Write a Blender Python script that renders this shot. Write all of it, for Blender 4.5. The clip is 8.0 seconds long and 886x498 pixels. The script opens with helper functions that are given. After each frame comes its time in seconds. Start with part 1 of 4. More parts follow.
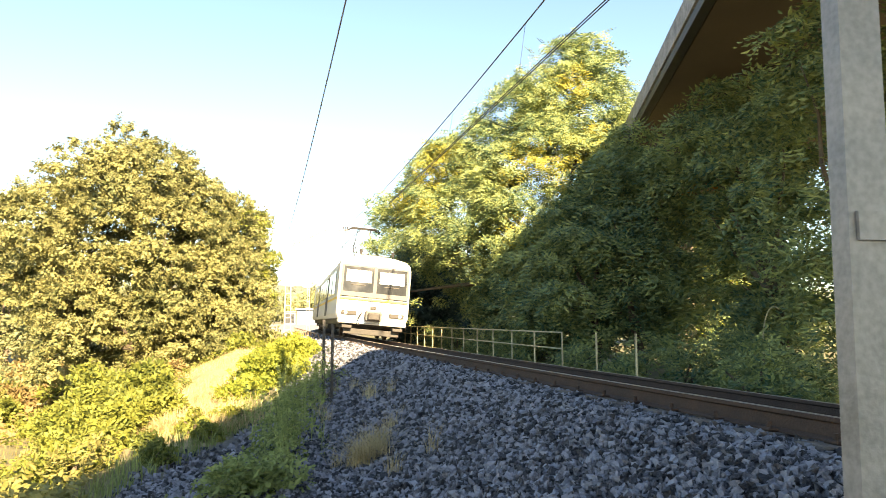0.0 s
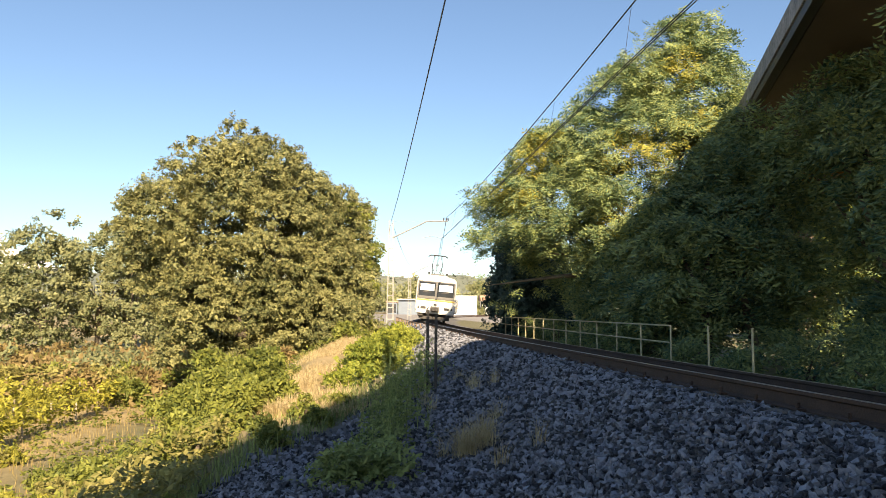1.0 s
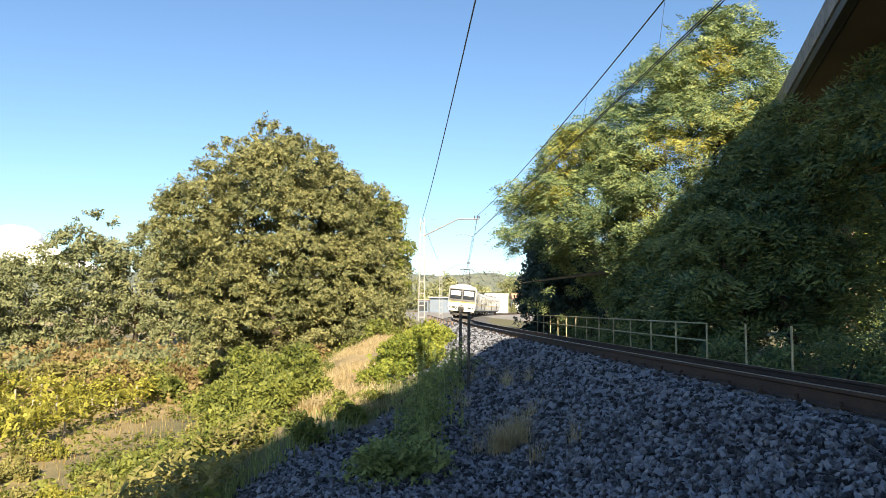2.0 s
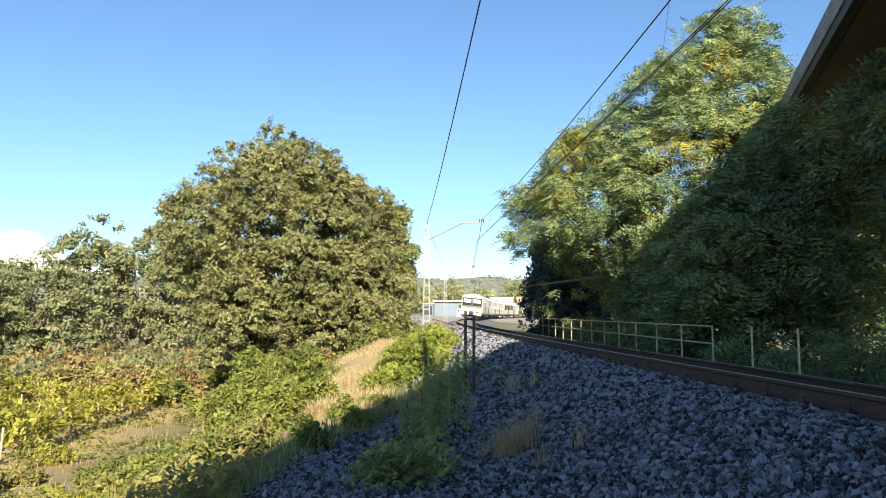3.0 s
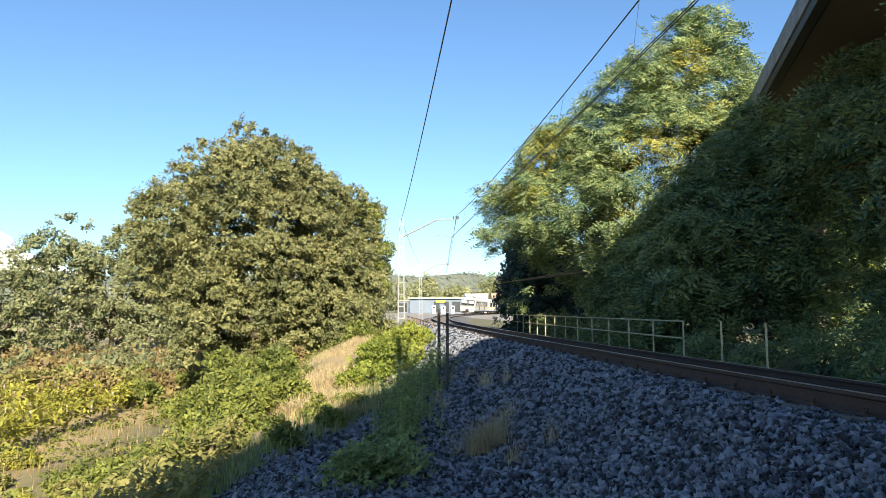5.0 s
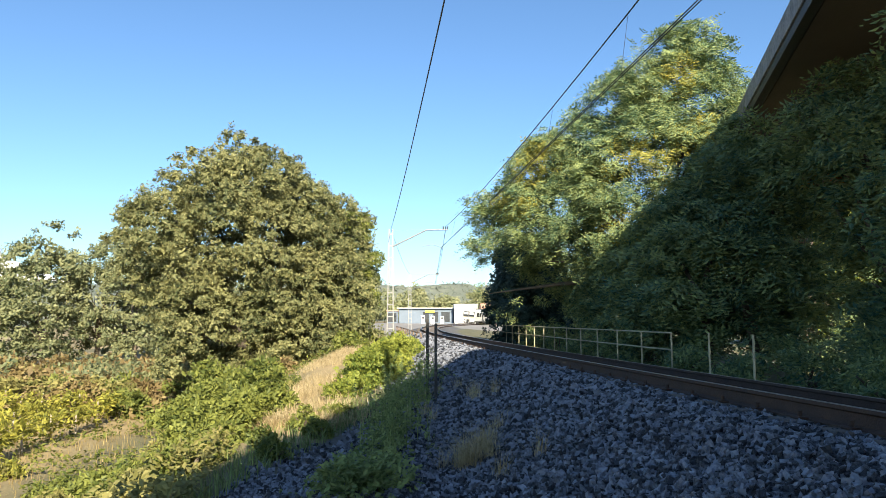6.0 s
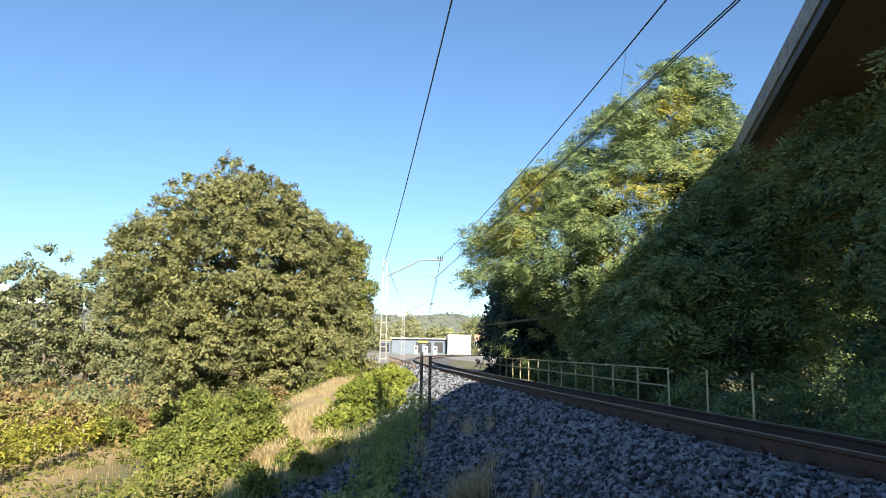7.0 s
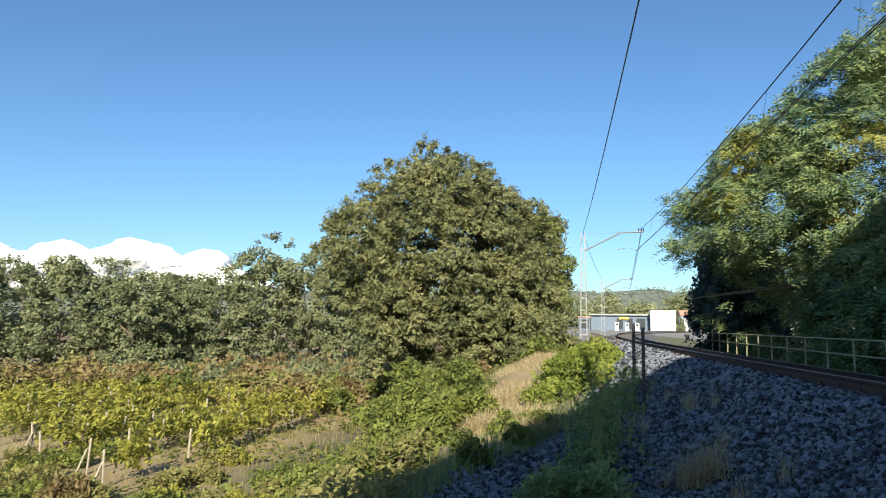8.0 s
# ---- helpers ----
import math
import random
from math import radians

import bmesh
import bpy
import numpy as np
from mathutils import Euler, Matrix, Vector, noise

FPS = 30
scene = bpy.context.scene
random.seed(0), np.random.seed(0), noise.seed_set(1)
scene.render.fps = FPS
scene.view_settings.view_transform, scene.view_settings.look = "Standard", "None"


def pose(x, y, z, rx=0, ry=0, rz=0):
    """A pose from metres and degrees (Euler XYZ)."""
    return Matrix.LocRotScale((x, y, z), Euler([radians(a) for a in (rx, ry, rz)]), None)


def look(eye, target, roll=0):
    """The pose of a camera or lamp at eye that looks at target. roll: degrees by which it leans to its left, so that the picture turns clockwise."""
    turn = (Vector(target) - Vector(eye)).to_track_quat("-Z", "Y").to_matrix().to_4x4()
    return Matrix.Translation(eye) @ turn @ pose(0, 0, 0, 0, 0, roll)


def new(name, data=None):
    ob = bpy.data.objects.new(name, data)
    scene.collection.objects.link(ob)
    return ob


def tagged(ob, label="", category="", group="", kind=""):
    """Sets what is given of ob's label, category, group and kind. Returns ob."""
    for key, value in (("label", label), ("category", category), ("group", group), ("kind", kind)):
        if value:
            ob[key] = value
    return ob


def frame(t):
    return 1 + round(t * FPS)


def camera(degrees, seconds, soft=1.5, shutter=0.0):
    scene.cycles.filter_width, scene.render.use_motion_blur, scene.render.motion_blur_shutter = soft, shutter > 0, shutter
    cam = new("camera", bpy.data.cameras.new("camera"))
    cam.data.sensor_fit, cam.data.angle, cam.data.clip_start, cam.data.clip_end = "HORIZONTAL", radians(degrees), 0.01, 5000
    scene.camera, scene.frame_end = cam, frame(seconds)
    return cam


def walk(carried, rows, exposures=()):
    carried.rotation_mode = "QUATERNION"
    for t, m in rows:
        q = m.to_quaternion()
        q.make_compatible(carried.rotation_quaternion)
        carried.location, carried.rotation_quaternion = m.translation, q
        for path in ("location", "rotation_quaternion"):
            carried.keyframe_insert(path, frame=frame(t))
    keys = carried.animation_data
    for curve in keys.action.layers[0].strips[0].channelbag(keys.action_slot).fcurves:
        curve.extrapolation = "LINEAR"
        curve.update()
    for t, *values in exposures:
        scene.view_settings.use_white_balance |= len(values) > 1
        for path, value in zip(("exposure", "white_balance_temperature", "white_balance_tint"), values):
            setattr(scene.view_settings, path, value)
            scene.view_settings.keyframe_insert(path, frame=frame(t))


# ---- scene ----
cam = camera(65.0, 8.0, soft=0.65, shutter=0.12)
PATH = [
    (0.0, (0.159, -0.175, 0.904), (0.513, 1.783, 1.110), -0.1),
    (0.5, (0.113, -0.099, 0.924), (0.302, 1.883, 1.108), 1.1),
    (1.0, (0.105, -0.102, 0.904), (0.176, 1.888, 1.083), 0.5),
    (1.5, (0.077, -0.110, 0.900), (0.083, 1.883, 1.069), 0.6),
    (3.0, (0.076, -0.111, 0.897), (0.045, 1.880, 1.080), 0.3),
    (3.5, (0.083, -0.117, 0.903), (0.072, 1.875, 1.079), 0.1),
    (4.0, (0.104, -0.098, 0.906), (0.114, 1.894, 1.078), -0.3),
    (5.5, (0.112, -0.092, 0.911), (0.164, 1.900, 1.091), -0.1),
    (6.0, (0.121, -0.081, 0.920), (0.192, 1.907, 1.123), 0.0),
    (6.5, (0.135, -0.075, 0.940), (0.245, 1.908, 1.171), 0.5),
    (7.0, (0.097, 0.076, 0.959), (0.183, 2.053, 1.248), 0.9),
    (7.5, (0.037, 0.300, 0.943), (-0.156, 2.267, 1.251), 1.0),
    (8.0, (-0.068, 0.412, 0.863), (-0.534, 2.345, 1.080), 0.7),
]
walk(cam, [(t, look(eye, target, roll)) for t, eye, target, roll in PATH],
     exposures=[(0.0, 2.8, 8300, 11), (0.2, 2.55, 8100, 12), (0.4, 2.15, 7900, 13), (0.6, 1.85, 7700, 13),
                (0.8, 1.75, 7500, 13), (1.0, 1.7, 7200, 13), (1.5, 1.65, 6700, 11), (3.0, 1.65, 6050, 8), (6.5, 1.62, 5900, 7),
                (7.0, 1.6, 5900, 8), (7.5, 1.35, 5700, 6), (8.0, 1.12, 5550, 5)])

# ---- light ----
SUN_DIR = Vector((0.17, -0.985, 0.0)).normalized()
SUN_ELEV = radians(27.7)
to_sun = Vector((SUN_DIR.x * math.cos(SUN_ELEV), SUN_DIR.y * math.cos(SUN_ELEV), math.sin(SUN_ELEV)))
world = bpy.data.worlds.new("sky")
scene.world = world
world.use_nodes = True
wn = world.node_tree.nodes
sky = wn.new("ShaderNodeTexSky")
sky.sky_type, sky.sun_disc = "NISHITA", False
sky.sun_elevation, sky.sun_rotation = SUN_ELEV, math.atan2(SUN_DIR.x, SUN_DIR.y)
sky.air_density, sky.dust_density, sky.ozone_density = 1.0, 0.5, 1.3
wn["Background"].inputs["Strength"].default_value = 0.054
clear = wn.new("ShaderNodeMix")
clear.data_type, clear.blend_type = "RGBA", "MULTIPLY"
clear.inputs["Factor"].default_value = 1.0
clear.inputs["B"].default_value = (0.86, 1.0, 1.12, 1.0)
world.node_tree.links.new(sky.outputs[0], clear.inputs["A"])
world.node_tree.links.new(clear.outputs["Result"], wn["Background"].inputs["Color"])
sun = new("sun", bpy.data.lights.new("sun", "SUN"))
sun.data.energy, sun.data.angle, sun.data.color = 5.0, radians(0.5), (1.0, 0.82, 0.58)
sun.matrix_basis = look(to_sun * 50, (0, 0, 0))


# ---- materials ----
def srgb(h):
    c = [int(h[i:i + 2], 16) / 255 for i in (0, 2, 4)]
    return tuple(v / 12.92 if v <= 0.04045 else ((v + 0.055) / 1.055) ** 2.4 for v in c)


def mat(name, dark, light, scale=6.0, rough=0.8, metal=0.0, bump=0.3, fine=60.0, island=0.0, obj=False, through_light=0.0, spec=0.5):
    """A surface with two scales of colour variation between dark and light, and relief."""
    m = bpy.data.materials.new(name)
    m.use_nodes = True
    nt = m.node_tree
    n, link = nt.nodes, nt.links.new
    bsdf = n["Principled BSDF"]
    bsdf.inputs["Metallic"].default_value = metal
    bsdf.inputs["Specular IOR Level"].default_value = spec
    co = n.new("ShaderNodeNewGeometry").outputs["Position"] if not obj else n.new("ShaderNodeTexCoord").outputs["Object"]
    big = n.new("ShaderNodeTexNoise")
    big.inputs["Scale"].default_value, big.inputs["Detail"].default_value = scale, 4.0
    small = n.new("ShaderNodeTexNoise")
    small.inputs["Scale"].default_value, small.inputs["Detail"].default_value = fine, 3.0
    link(co, big.inputs["Vector"])
    link(co, small.inputs["Vector"])
    mix = n.new("ShaderNodeMath")
    mix.operation = "MULTIPLY_ADD"
    link(small.outputs["Fac"], mix.inputs[0])
    mix.inputs[1].default_value = 0.45
    half = n.new("ShaderNodeMath")
    half.operation = "MULTIPLY"
    link(big.outputs["Fac"], half.inputs[0])
    half.inputs[1].default_value = 0.55
    link(half.outputs[0], mix.inputs[2])
    fac = mix.outputs[0]
    if island:
        geo = n.new("ShaderNodeNewGeometry")
        add = n.new("ShaderNodeMath")
        add.operation = "MULTIPLY_ADD"
        link(geo.outputs["Random Per Island"], add.inputs[0])
        add.inputs[1].default_value = island
        take = n.new("ShaderNodeMath")
        take.operation = "MULTIPLY_ADD"
        link(fac, take.inputs[0])
        take.inputs[1].default_value, take.inputs[2].default_value = 1.0, -0.5 * island
        link(take.outputs[0], add.inputs[2])
        fac = add.outputs[0]
    ramp = n.new("ShaderNodeValToRGB")
    ramp.color_ramp.elements[0].position, ramp.color_ramp.elements[1].position = 0.28, 0.72
    ramp.color_ramp.elements[0].color, ramp.color_ramp.elements[1].color = (*dark, 1), (*light, 1)
    link(fac, ramp.inputs["Fac"])
    link(ramp.outputs["Color"], bsdf.inputs["Base Color"])
    rr = n.new("ShaderNodeMapRange")
    rr.inputs["To Min"].default_value, rr.inputs["To Max"].default_value = max(rough - 0.12, 0.02), min(rough + 0.12, 1.0)
    link(big.outputs["Fac"], rr.inputs["Value"])
    link(rr.outputs[0], bsdf.inputs["Roughness"])
    if bump:
        b = n.new("ShaderNodeBump")
        b.inputs["Strength"].default_value, b.inputs["Distance"].default_value = bump, 0.02
        link(small.outputs["Fac"], b.inputs["Height"])
        link(b.outputs[0], bsdf.inputs["Normal"])
    if through_light:
        tr = n.new("ShaderNodeBsdfTranslucent")
        link(ramp.outputs["Color"], tr.inputs["Color"])
        ms = n.new("ShaderNodeMixShader")
        ms.inputs[0].default_value = through_light
        link(bsdf.outputs[0], ms.inputs[1])
        link(tr.outputs[0], ms.inputs[2])
        link(ms.outputs[0], n["Material Output"].inputs["Surface"])
    return m


def leaf_mat(name, dark, light, scale=0.35):
    return mat(name, dark, light, scale=scale, rough=0.6, bump=0.0, fine=3.0, island=0.32, through_light=0.35, spec=0.3)


OAK = leaf_mat("oak_leaves", (0.075, 0.095, 0.040), (0.315, 0.307, 0.13))
YELLOW = leaf_mat("autumn_leaves", (0.297, 0.230, 0.027), (0.567, 0.446, 0.068))
# dark tone leans blue: skylit shade is put into the leaf colour
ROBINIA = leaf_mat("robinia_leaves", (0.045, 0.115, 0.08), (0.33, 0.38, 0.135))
# deep blue shade behind the handrail, put into this leaf colour
SHADE_LEAF = leaf_mat("shade_dark_leaves", (0.022, 0.05, 0.05), (0.08, 0.13, 0.11))
ROBINIA_Y = leaf_mat("robinia_yellowing_leaves", (0.18, 0.21, 0.05), (0.42, 0.38, 0.08))
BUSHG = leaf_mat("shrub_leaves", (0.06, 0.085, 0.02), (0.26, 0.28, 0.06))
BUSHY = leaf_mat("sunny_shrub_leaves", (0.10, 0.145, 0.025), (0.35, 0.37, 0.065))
VINE = leaf_mat("vine_leaves", (0.12, 0.135, 0.024), (0.42, 0.39, 0.065))
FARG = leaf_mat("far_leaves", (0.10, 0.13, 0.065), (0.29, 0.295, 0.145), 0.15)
# paler than the near leaves: distance haze is put into the base colour
HAZEWOOD = leaf_mat("hazed_wood_leaves", (0.15, 0.18, 0.085), (0.36, 0.36, 0.19), 0.06)
BROWNB = leaf_mat("brown_shrub", (0.135, 0.095, 0.041), (0.324, 0.257, 0.108), 0.3)
FIELD = leaf_mat("field_grass", (0.19, 0.14, 0.05), (0.42, 0.33, 0.14), 0.6)
OLIVE = leaf_mat("olive_weeds", (0.12, 0.125, 0.035), (0.32, 0.29, 0.10), 0.6)
DRY = leaf_mat("dry_grass", (0.25, 0.19, 0.09), (0.55, 0.46, 0.27), 1.0)
GREENGRASS = leaf_mat("green_grass", (0.095, 0.135, 0.041), (0.297, 0.351, 0.121), 1.0)
ORANGE = leaf_mat("orange_leaves", (0.38, 0.16, 0.03), (0.62, 0.30, 0.06))
BARK = mat("bark", (0.05, 0.04, 0.03), (0.17, 0.14, 0.10), 3, 0.9, bump=0.8)
STONE = mat("ballast_stone", (0.012, 0.014, 0.02), (0.20, 0.215, 0.255), 5, 0.7, bump=0.5, island=0.7)
RUST = mat("rusty_rail", (0.03, 0.018, 0.013), (0.095, 0.055, 0.036), 4, 0.8, metal=0.2, bump=0.3)
RAILTOP = mat("rail_head", (0.20, 0.15, 0.11), (0.42, 0.34, 0.27), 2, 0.35, metal=0.9, bump=0.05)
CONCRETE = mat("concrete", (0.26, 0.25, 0.23), (0.48, 0.46, 0.42), 1.2, 0.85, bump=0.3)
SLEEPER = mat("sleeper_concrete", (0.06, 0.05, 0.045), (0.16, 0.14, 0.12), 3, 0.9, bump=0.4)
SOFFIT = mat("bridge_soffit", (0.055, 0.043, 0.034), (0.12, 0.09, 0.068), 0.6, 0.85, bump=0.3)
ZINC = mat("galvanised_steel", (0.15, 0.155, 0.155), (0.30, 0.30, 0.295), 5, 0.55, metal=0.35, bump=0.15, fine=40)
PAINTY = mat("cream_painted_rail", (0.24, 0.21, 0.12), (0.46, 0.41, 0.26), 4, 0.6, bump=0.2)
WIRE = mat("wire", (0.03, 0.03, 0.035), (0.07, 0.07, 0.07), 3, 0.5, metal=0.6, bump=0)
DARKSTEEL = mat("dark_steel", (0.02, 0.02, 0.02), (0.07, 0.065, 0.06), 6, 0.6, metal=0.4, bump=0.2)
FASCIA = mat("weathered_fascia", (0.10, 0.105, 0.115), (0.34, 0.34, 0.34), 2.5, 0.85, bump=0.4, fine=9)
RUSTRAIL = mat("rusty_handrail", (0.13, 0.08, 0.05), (0.28, 0.2, 0.13), 6, 0.8, bump=0.2)


def ground_mat():
    m = mat("ground", (0.06, 0.06, 0.03), (0.16, 0.15, 0.07), 0.8, 0.95, bump=0.6, fine=14)
    n, link = m.node_tree.nodes, m.node_tree.links.new
    bsdf = n["Principled BSDF"]
    col = bsdf.inputs["Base Color"].links[0].from_socket
    fac = n["Color Ramp"].inputs["Fac"].links[0].from_socket
    at = n.new("ShaderNodeAttribute")
    at.attribute_name = "zone"
    sep = n.new("ShaderNodeSeparateColor")
    link(at.outputs["Color"], sep.inputs[0])
    for i, (d, l) in enumerate((((0.04, 0.04, 0.045), (0.14, 0.135, 0.13)), ((0.20, 0.15, 0.07), (0.40, 0.31, 0.16)), ((0.16, 0.155, 0.15), (0.25, 0.24, 0.225)))):
        r = n.new("ShaderNodeValToRGB")
        r.color_ramp.elements[0].position, r.color_ramp.elements[1].position = 0.3, 0.7
        r.color_ramp.elements[0].color, r.color_ramp.elements[1].color = (*d, 1), (*l, 1)
        link(fac, r.inputs["Fac"])
        mx = n.new("ShaderNodeMix")
        mx.data_type = "RGBA"
        link(sep.outputs[i], mx.inputs["Factor"])
        link(col, mx.inputs["A"])
        link(r.outputs["Color"], mx.inputs["B"])
        col = mx.outputs["Result"]
    link(col, bsdf.inputs["Base Color"])
    return m


# ---- building helpers ----
def part(name, bm, material, parent=None, label="", smooth=False):
    me = bpy.data.meshes.new(name)
    bm.to_mesh(me)
    bm.free()
    me.materials.append(material)
    if smooth:
        me.polygons.foreach_set("use_smooth", [True] * len(me.polygons))
    ob = new(name, me)
    ob.parent = parent
    if label:
        tagged(ob, label)
    return ob


def box(bm, x0, x1, y0, y1, z0, z1, bevel=0.0, m=None):
    r = bmesh.ops.create_cube(bm, size=1.0, matrix=Matrix.Translation(((x0 + x1) / 2, (y0 + y1) / 2, (z0 + z1) / 2)) @ Matrix.Diagonal((x1 - x0, y1 - y0, z1 - z0, 1)))
    if m is not None:
        bmesh.ops.transform(bm, matrix=m, verts=r["verts"])
    if bevel:
        edges = {e for v in r["verts"] for e in v.link_edges}
        bmesh.ops.bevel(bm, geom=list(edges), offset=bevel, segments=2, affect="EDGES", profile=0.5)
    return bm


def rod(bm, a, b, r0, r1=None, seg=8):
    a, b = Vector(a), Vector(b)
    d = b - a
    m = Matrix.Translation((a + b) / 2) @ d.to_track_quat("Z", "Y").to_matrix().to_4x4()
    bmesh.ops.create_cone(bm, cap_ends=True, segments=seg, radius1=r0, radius2=r0 if r1 is None else r1, depth=d.length, matrix=m)
    return bm


def tube(bm, pts, radii, seg=8):
    """A bent tapering tube through points."""
    rings = []
    for i, p in enumerate(pts):
        p = Vector(p)
        d = Vector(pts[min(i + 1, len(pts) - 1)]) - Vector(pts[max(i - 1, 0)])
        q = d.to_track_quat("Z", "Y")
        r = radii[i] if isinstance(radii, (list, tuple)) else radii
        rings.append([bm.verts.new(p + q @ Vector((r * math.cos(2 * math.pi * k / seg), r * math.sin(2 * math.pi * k / seg), 0))) for k in range(seg)])
    for a, b in zip(rings, rings[1:]):
        for k in range(seg):
            bm.faces.new((a[k], a[(k + 1) % seg], b[(k + 1) % seg], b[k]))
    bm.faces.new(rings[0][::-1])
    bm.faces.new(rings[-1])
    return bm


def mesh_arrays(name, verts, faces, material, parent=None, smooth=False):
    """One mesh from arrays: verts (n, 3), faces (m, k)."""
    me = bpy.data.meshes.new(name)
    verts, faces = np.asarray(verts, np.float32), np.asarray(faces, np.int32)
    k = faces.shape[1]
    me.vertices.add(len(verts))
    me.vertices.foreach_set("co", verts.ravel())
    me.loops.add(faces.size)
    me.loops.foreach_set("vertex_index", faces.ravel())
    me.polygons.add(len(faces))
    me.polygons.foreach_set("loop_start", np.arange(0, faces.size, k, dtype=np.int32))
    me.polygons.foreach_set("use_smooth", np.full(len(faces), smooth))
    me.update(calc_edges=True)
    me.validate()
    me.materials.append(material)
    ob = new(name, me)
    ob.parent = parent
    return ob


def thing(name, label, category, group="", kind="", m=None):
    ob = new(name)
    ob.empty_display_size = 0.2
    if m is not None:
        ob.matrix_basis = m
    return tagged(ob, label, category, group, kind)


# ---- plan of the line ----
GAUGE = 1.668
CANT = 0.15
LEVEL = 0.25


def level(y):
    """Height of the outer rail: the line falls gently away."""
    return LEVEL - 0.0015 * np.clip(y - 25.0, 0, 125)


def rail_x(y):
    """Where the outer (higher) rail of the curve runs."""
    return 4.153 - 0.1254 * y + 0.00104273 * y * y + 0.004 * np.maximum(y - 160.0, 0) ** 2


def rail_slope(y):
    return -0.1254 + 0.00208546 * y + 0.008 * max(y - 160.0, 0)


def along(y, u, z=0.0):
    """A point u metres to the right of the outer rail."""
    s = rail_slope(y)
    k = 1 / math.sqrt(1 + s * s)
    return Vector((rail_x(y) + u * k, y - u * s * k, z))


def smooth01(a, b, v):
    t = np.clip((v - a) / (b - a), 0, 1)
    return t * t * (3 - 2 * t)


def hash_noise(x, y, f, seed=0):
    """Smooth value noise on arrays."""
    x, y = np.asarray(x, float) * f + seed * 17.3, np.asarray(y, float) * f + seed * 9.1
    xi, yi = np.floor(x), np.floor(y)
    fx, fy = x - xi, y - yi
    fx, fy = fx * fx * (3 - 2 * fx), fy * fy * (3 - 2 * fy)

    def h(a, b):
        v = np.sin(a * 127.1 + b * 311.7) * 43758.5453
        return v - np.floor(v)
    return (h(xi, yi) * (1 - fx) + h(xi + 1, yi) * fx) * (1 - fy) + (h(xi, yi + 1) * (1 - fx) + h(xi + 1, yi + 1) * fx) * fy


def ground_z(x, y):
    x, y = np.asarray(x, float), np.asarray(y, float)
    yc = np.clip(y, -60, 220)
    u = x - rail_x(yc)
    z = np.interp(u, [-60, -15.5, -12.0, -6.9, -5.0, -2.9, -0.85, 2.6, 3.4, 5, 10, 30],
                  [-5.6, -5.5, -5.1, -1.5, -0.76, -0.62, 0.055, -0.1, -0.35, -0.5, -1.2, -1.6])
    flat = np.interp(u, [-12, -2.9, -0.85, 2.6, 3.4], [-0.9, -0.62, 0.04, -0.12, -0.4])
    k = smooth01(95, 150, y) * smooth01(-70, -30, x)
    z = z * (1 - k) + flat * k
    z = z - 0.0015 * np.clip(y - 25.0, 0, 125) + 1.0 * smooth01(166, 189, y) * (1 - smooth01(-9, -5, u))
    off = smooth01(2.6, 4.5, np.abs(u + 0.2))
    z = z + off * ((hash_noise(x, y, 0.22) - 0.5) * 0.3 + (hash_noise(x, y, 0.9, 3) - 0.5) * 0.12)
    return z


def gz(x, y):
    return float(ground_z(x, y))


# ---- ground ----
def axis(pieces):
    out = []
    for a, b, step in pieces:
        out += list(np.arange(a, b, step))
    return np.array(out + [pieces[-1][1]])


def gravel_edge(y):
    """How far left of the outer rail the gravel reaches."""
    return np.clip(-5.05 + 0.345 * (y - 6.9), -6.6, -2.5)


def build_ground():
    xs = axis([(-3000, -400, 260), (-400, -60, 17), (-60, -14, 1.6), (-14, 14, 0.3), (14, 60, 2.0), (60, 400, 17), (400, 3000, 260)])
    ys = axis([(-3000, -300, 300), (-300, -20, 14), (-20, 2, 0.8), (2, 34, 0.3), (34, 80, 0.9), (80, 240, 4), (240, 600, 20), (600, 4000, 300)])
    X, Y = np.meshgrid(xs, ys)
    Z = ground_z(X, Y)
    nx, ny = len(xs), len(ys)
    idx = np.arange(nx * ny).reshape(ny, nx)
    F = np.stack([idx[:-1, :-1], idx[:-1, 1:], idx[1:, 1:], idx[1:, :-1]], -1).reshape(-1, 4)
    V = np.stack([X, Y, Z], -1).reshape(-1, 3)
    ob = mesh_arrays("ground", V, F, ground_mat(), smooth=True)
    x, y = V[:, 0], V[:, 1]
    yc = np.clip(y, -60, 220)
    u = x - rail_x(yc)
    gravel = smooth01(-0.5, 0.4, u + (hash_noise(x, y, 0.8, 2) - 0.5) * 0.9 - gravel_edge(y)) * (1 - smooth01(3.4, 4.4, u))
    dry = smooth01(0.35, 0.6, hash_noise(x, y, 0.12, 5)) * 0.85 * (u < -5)
    path = np.exp(-((u + 4.7) / 0.75) ** 2) * (y > 9.5) * (y < 70)
    dry = np.clip(np.maximum(dry, path), 0, 1) * (1 - gravel)
    lot = smooth01(110, 125, y) * (x > -20) * (x < 42) * (y < 230)
    col = np.stack([gravel * (1 - lot), dry * (1 - lot), lot, np.ones_like(x)], -1).astype(np.float32)
    at = ob.data.color_attributes.new("zone", "FLOAT_COLOR", "POINT")
    at.data.foreach_set("color", col.ravel())
    tagged(ob, "sloping ground of gravel, dry grass and earth", "ground", kind="structure")


build_ground()


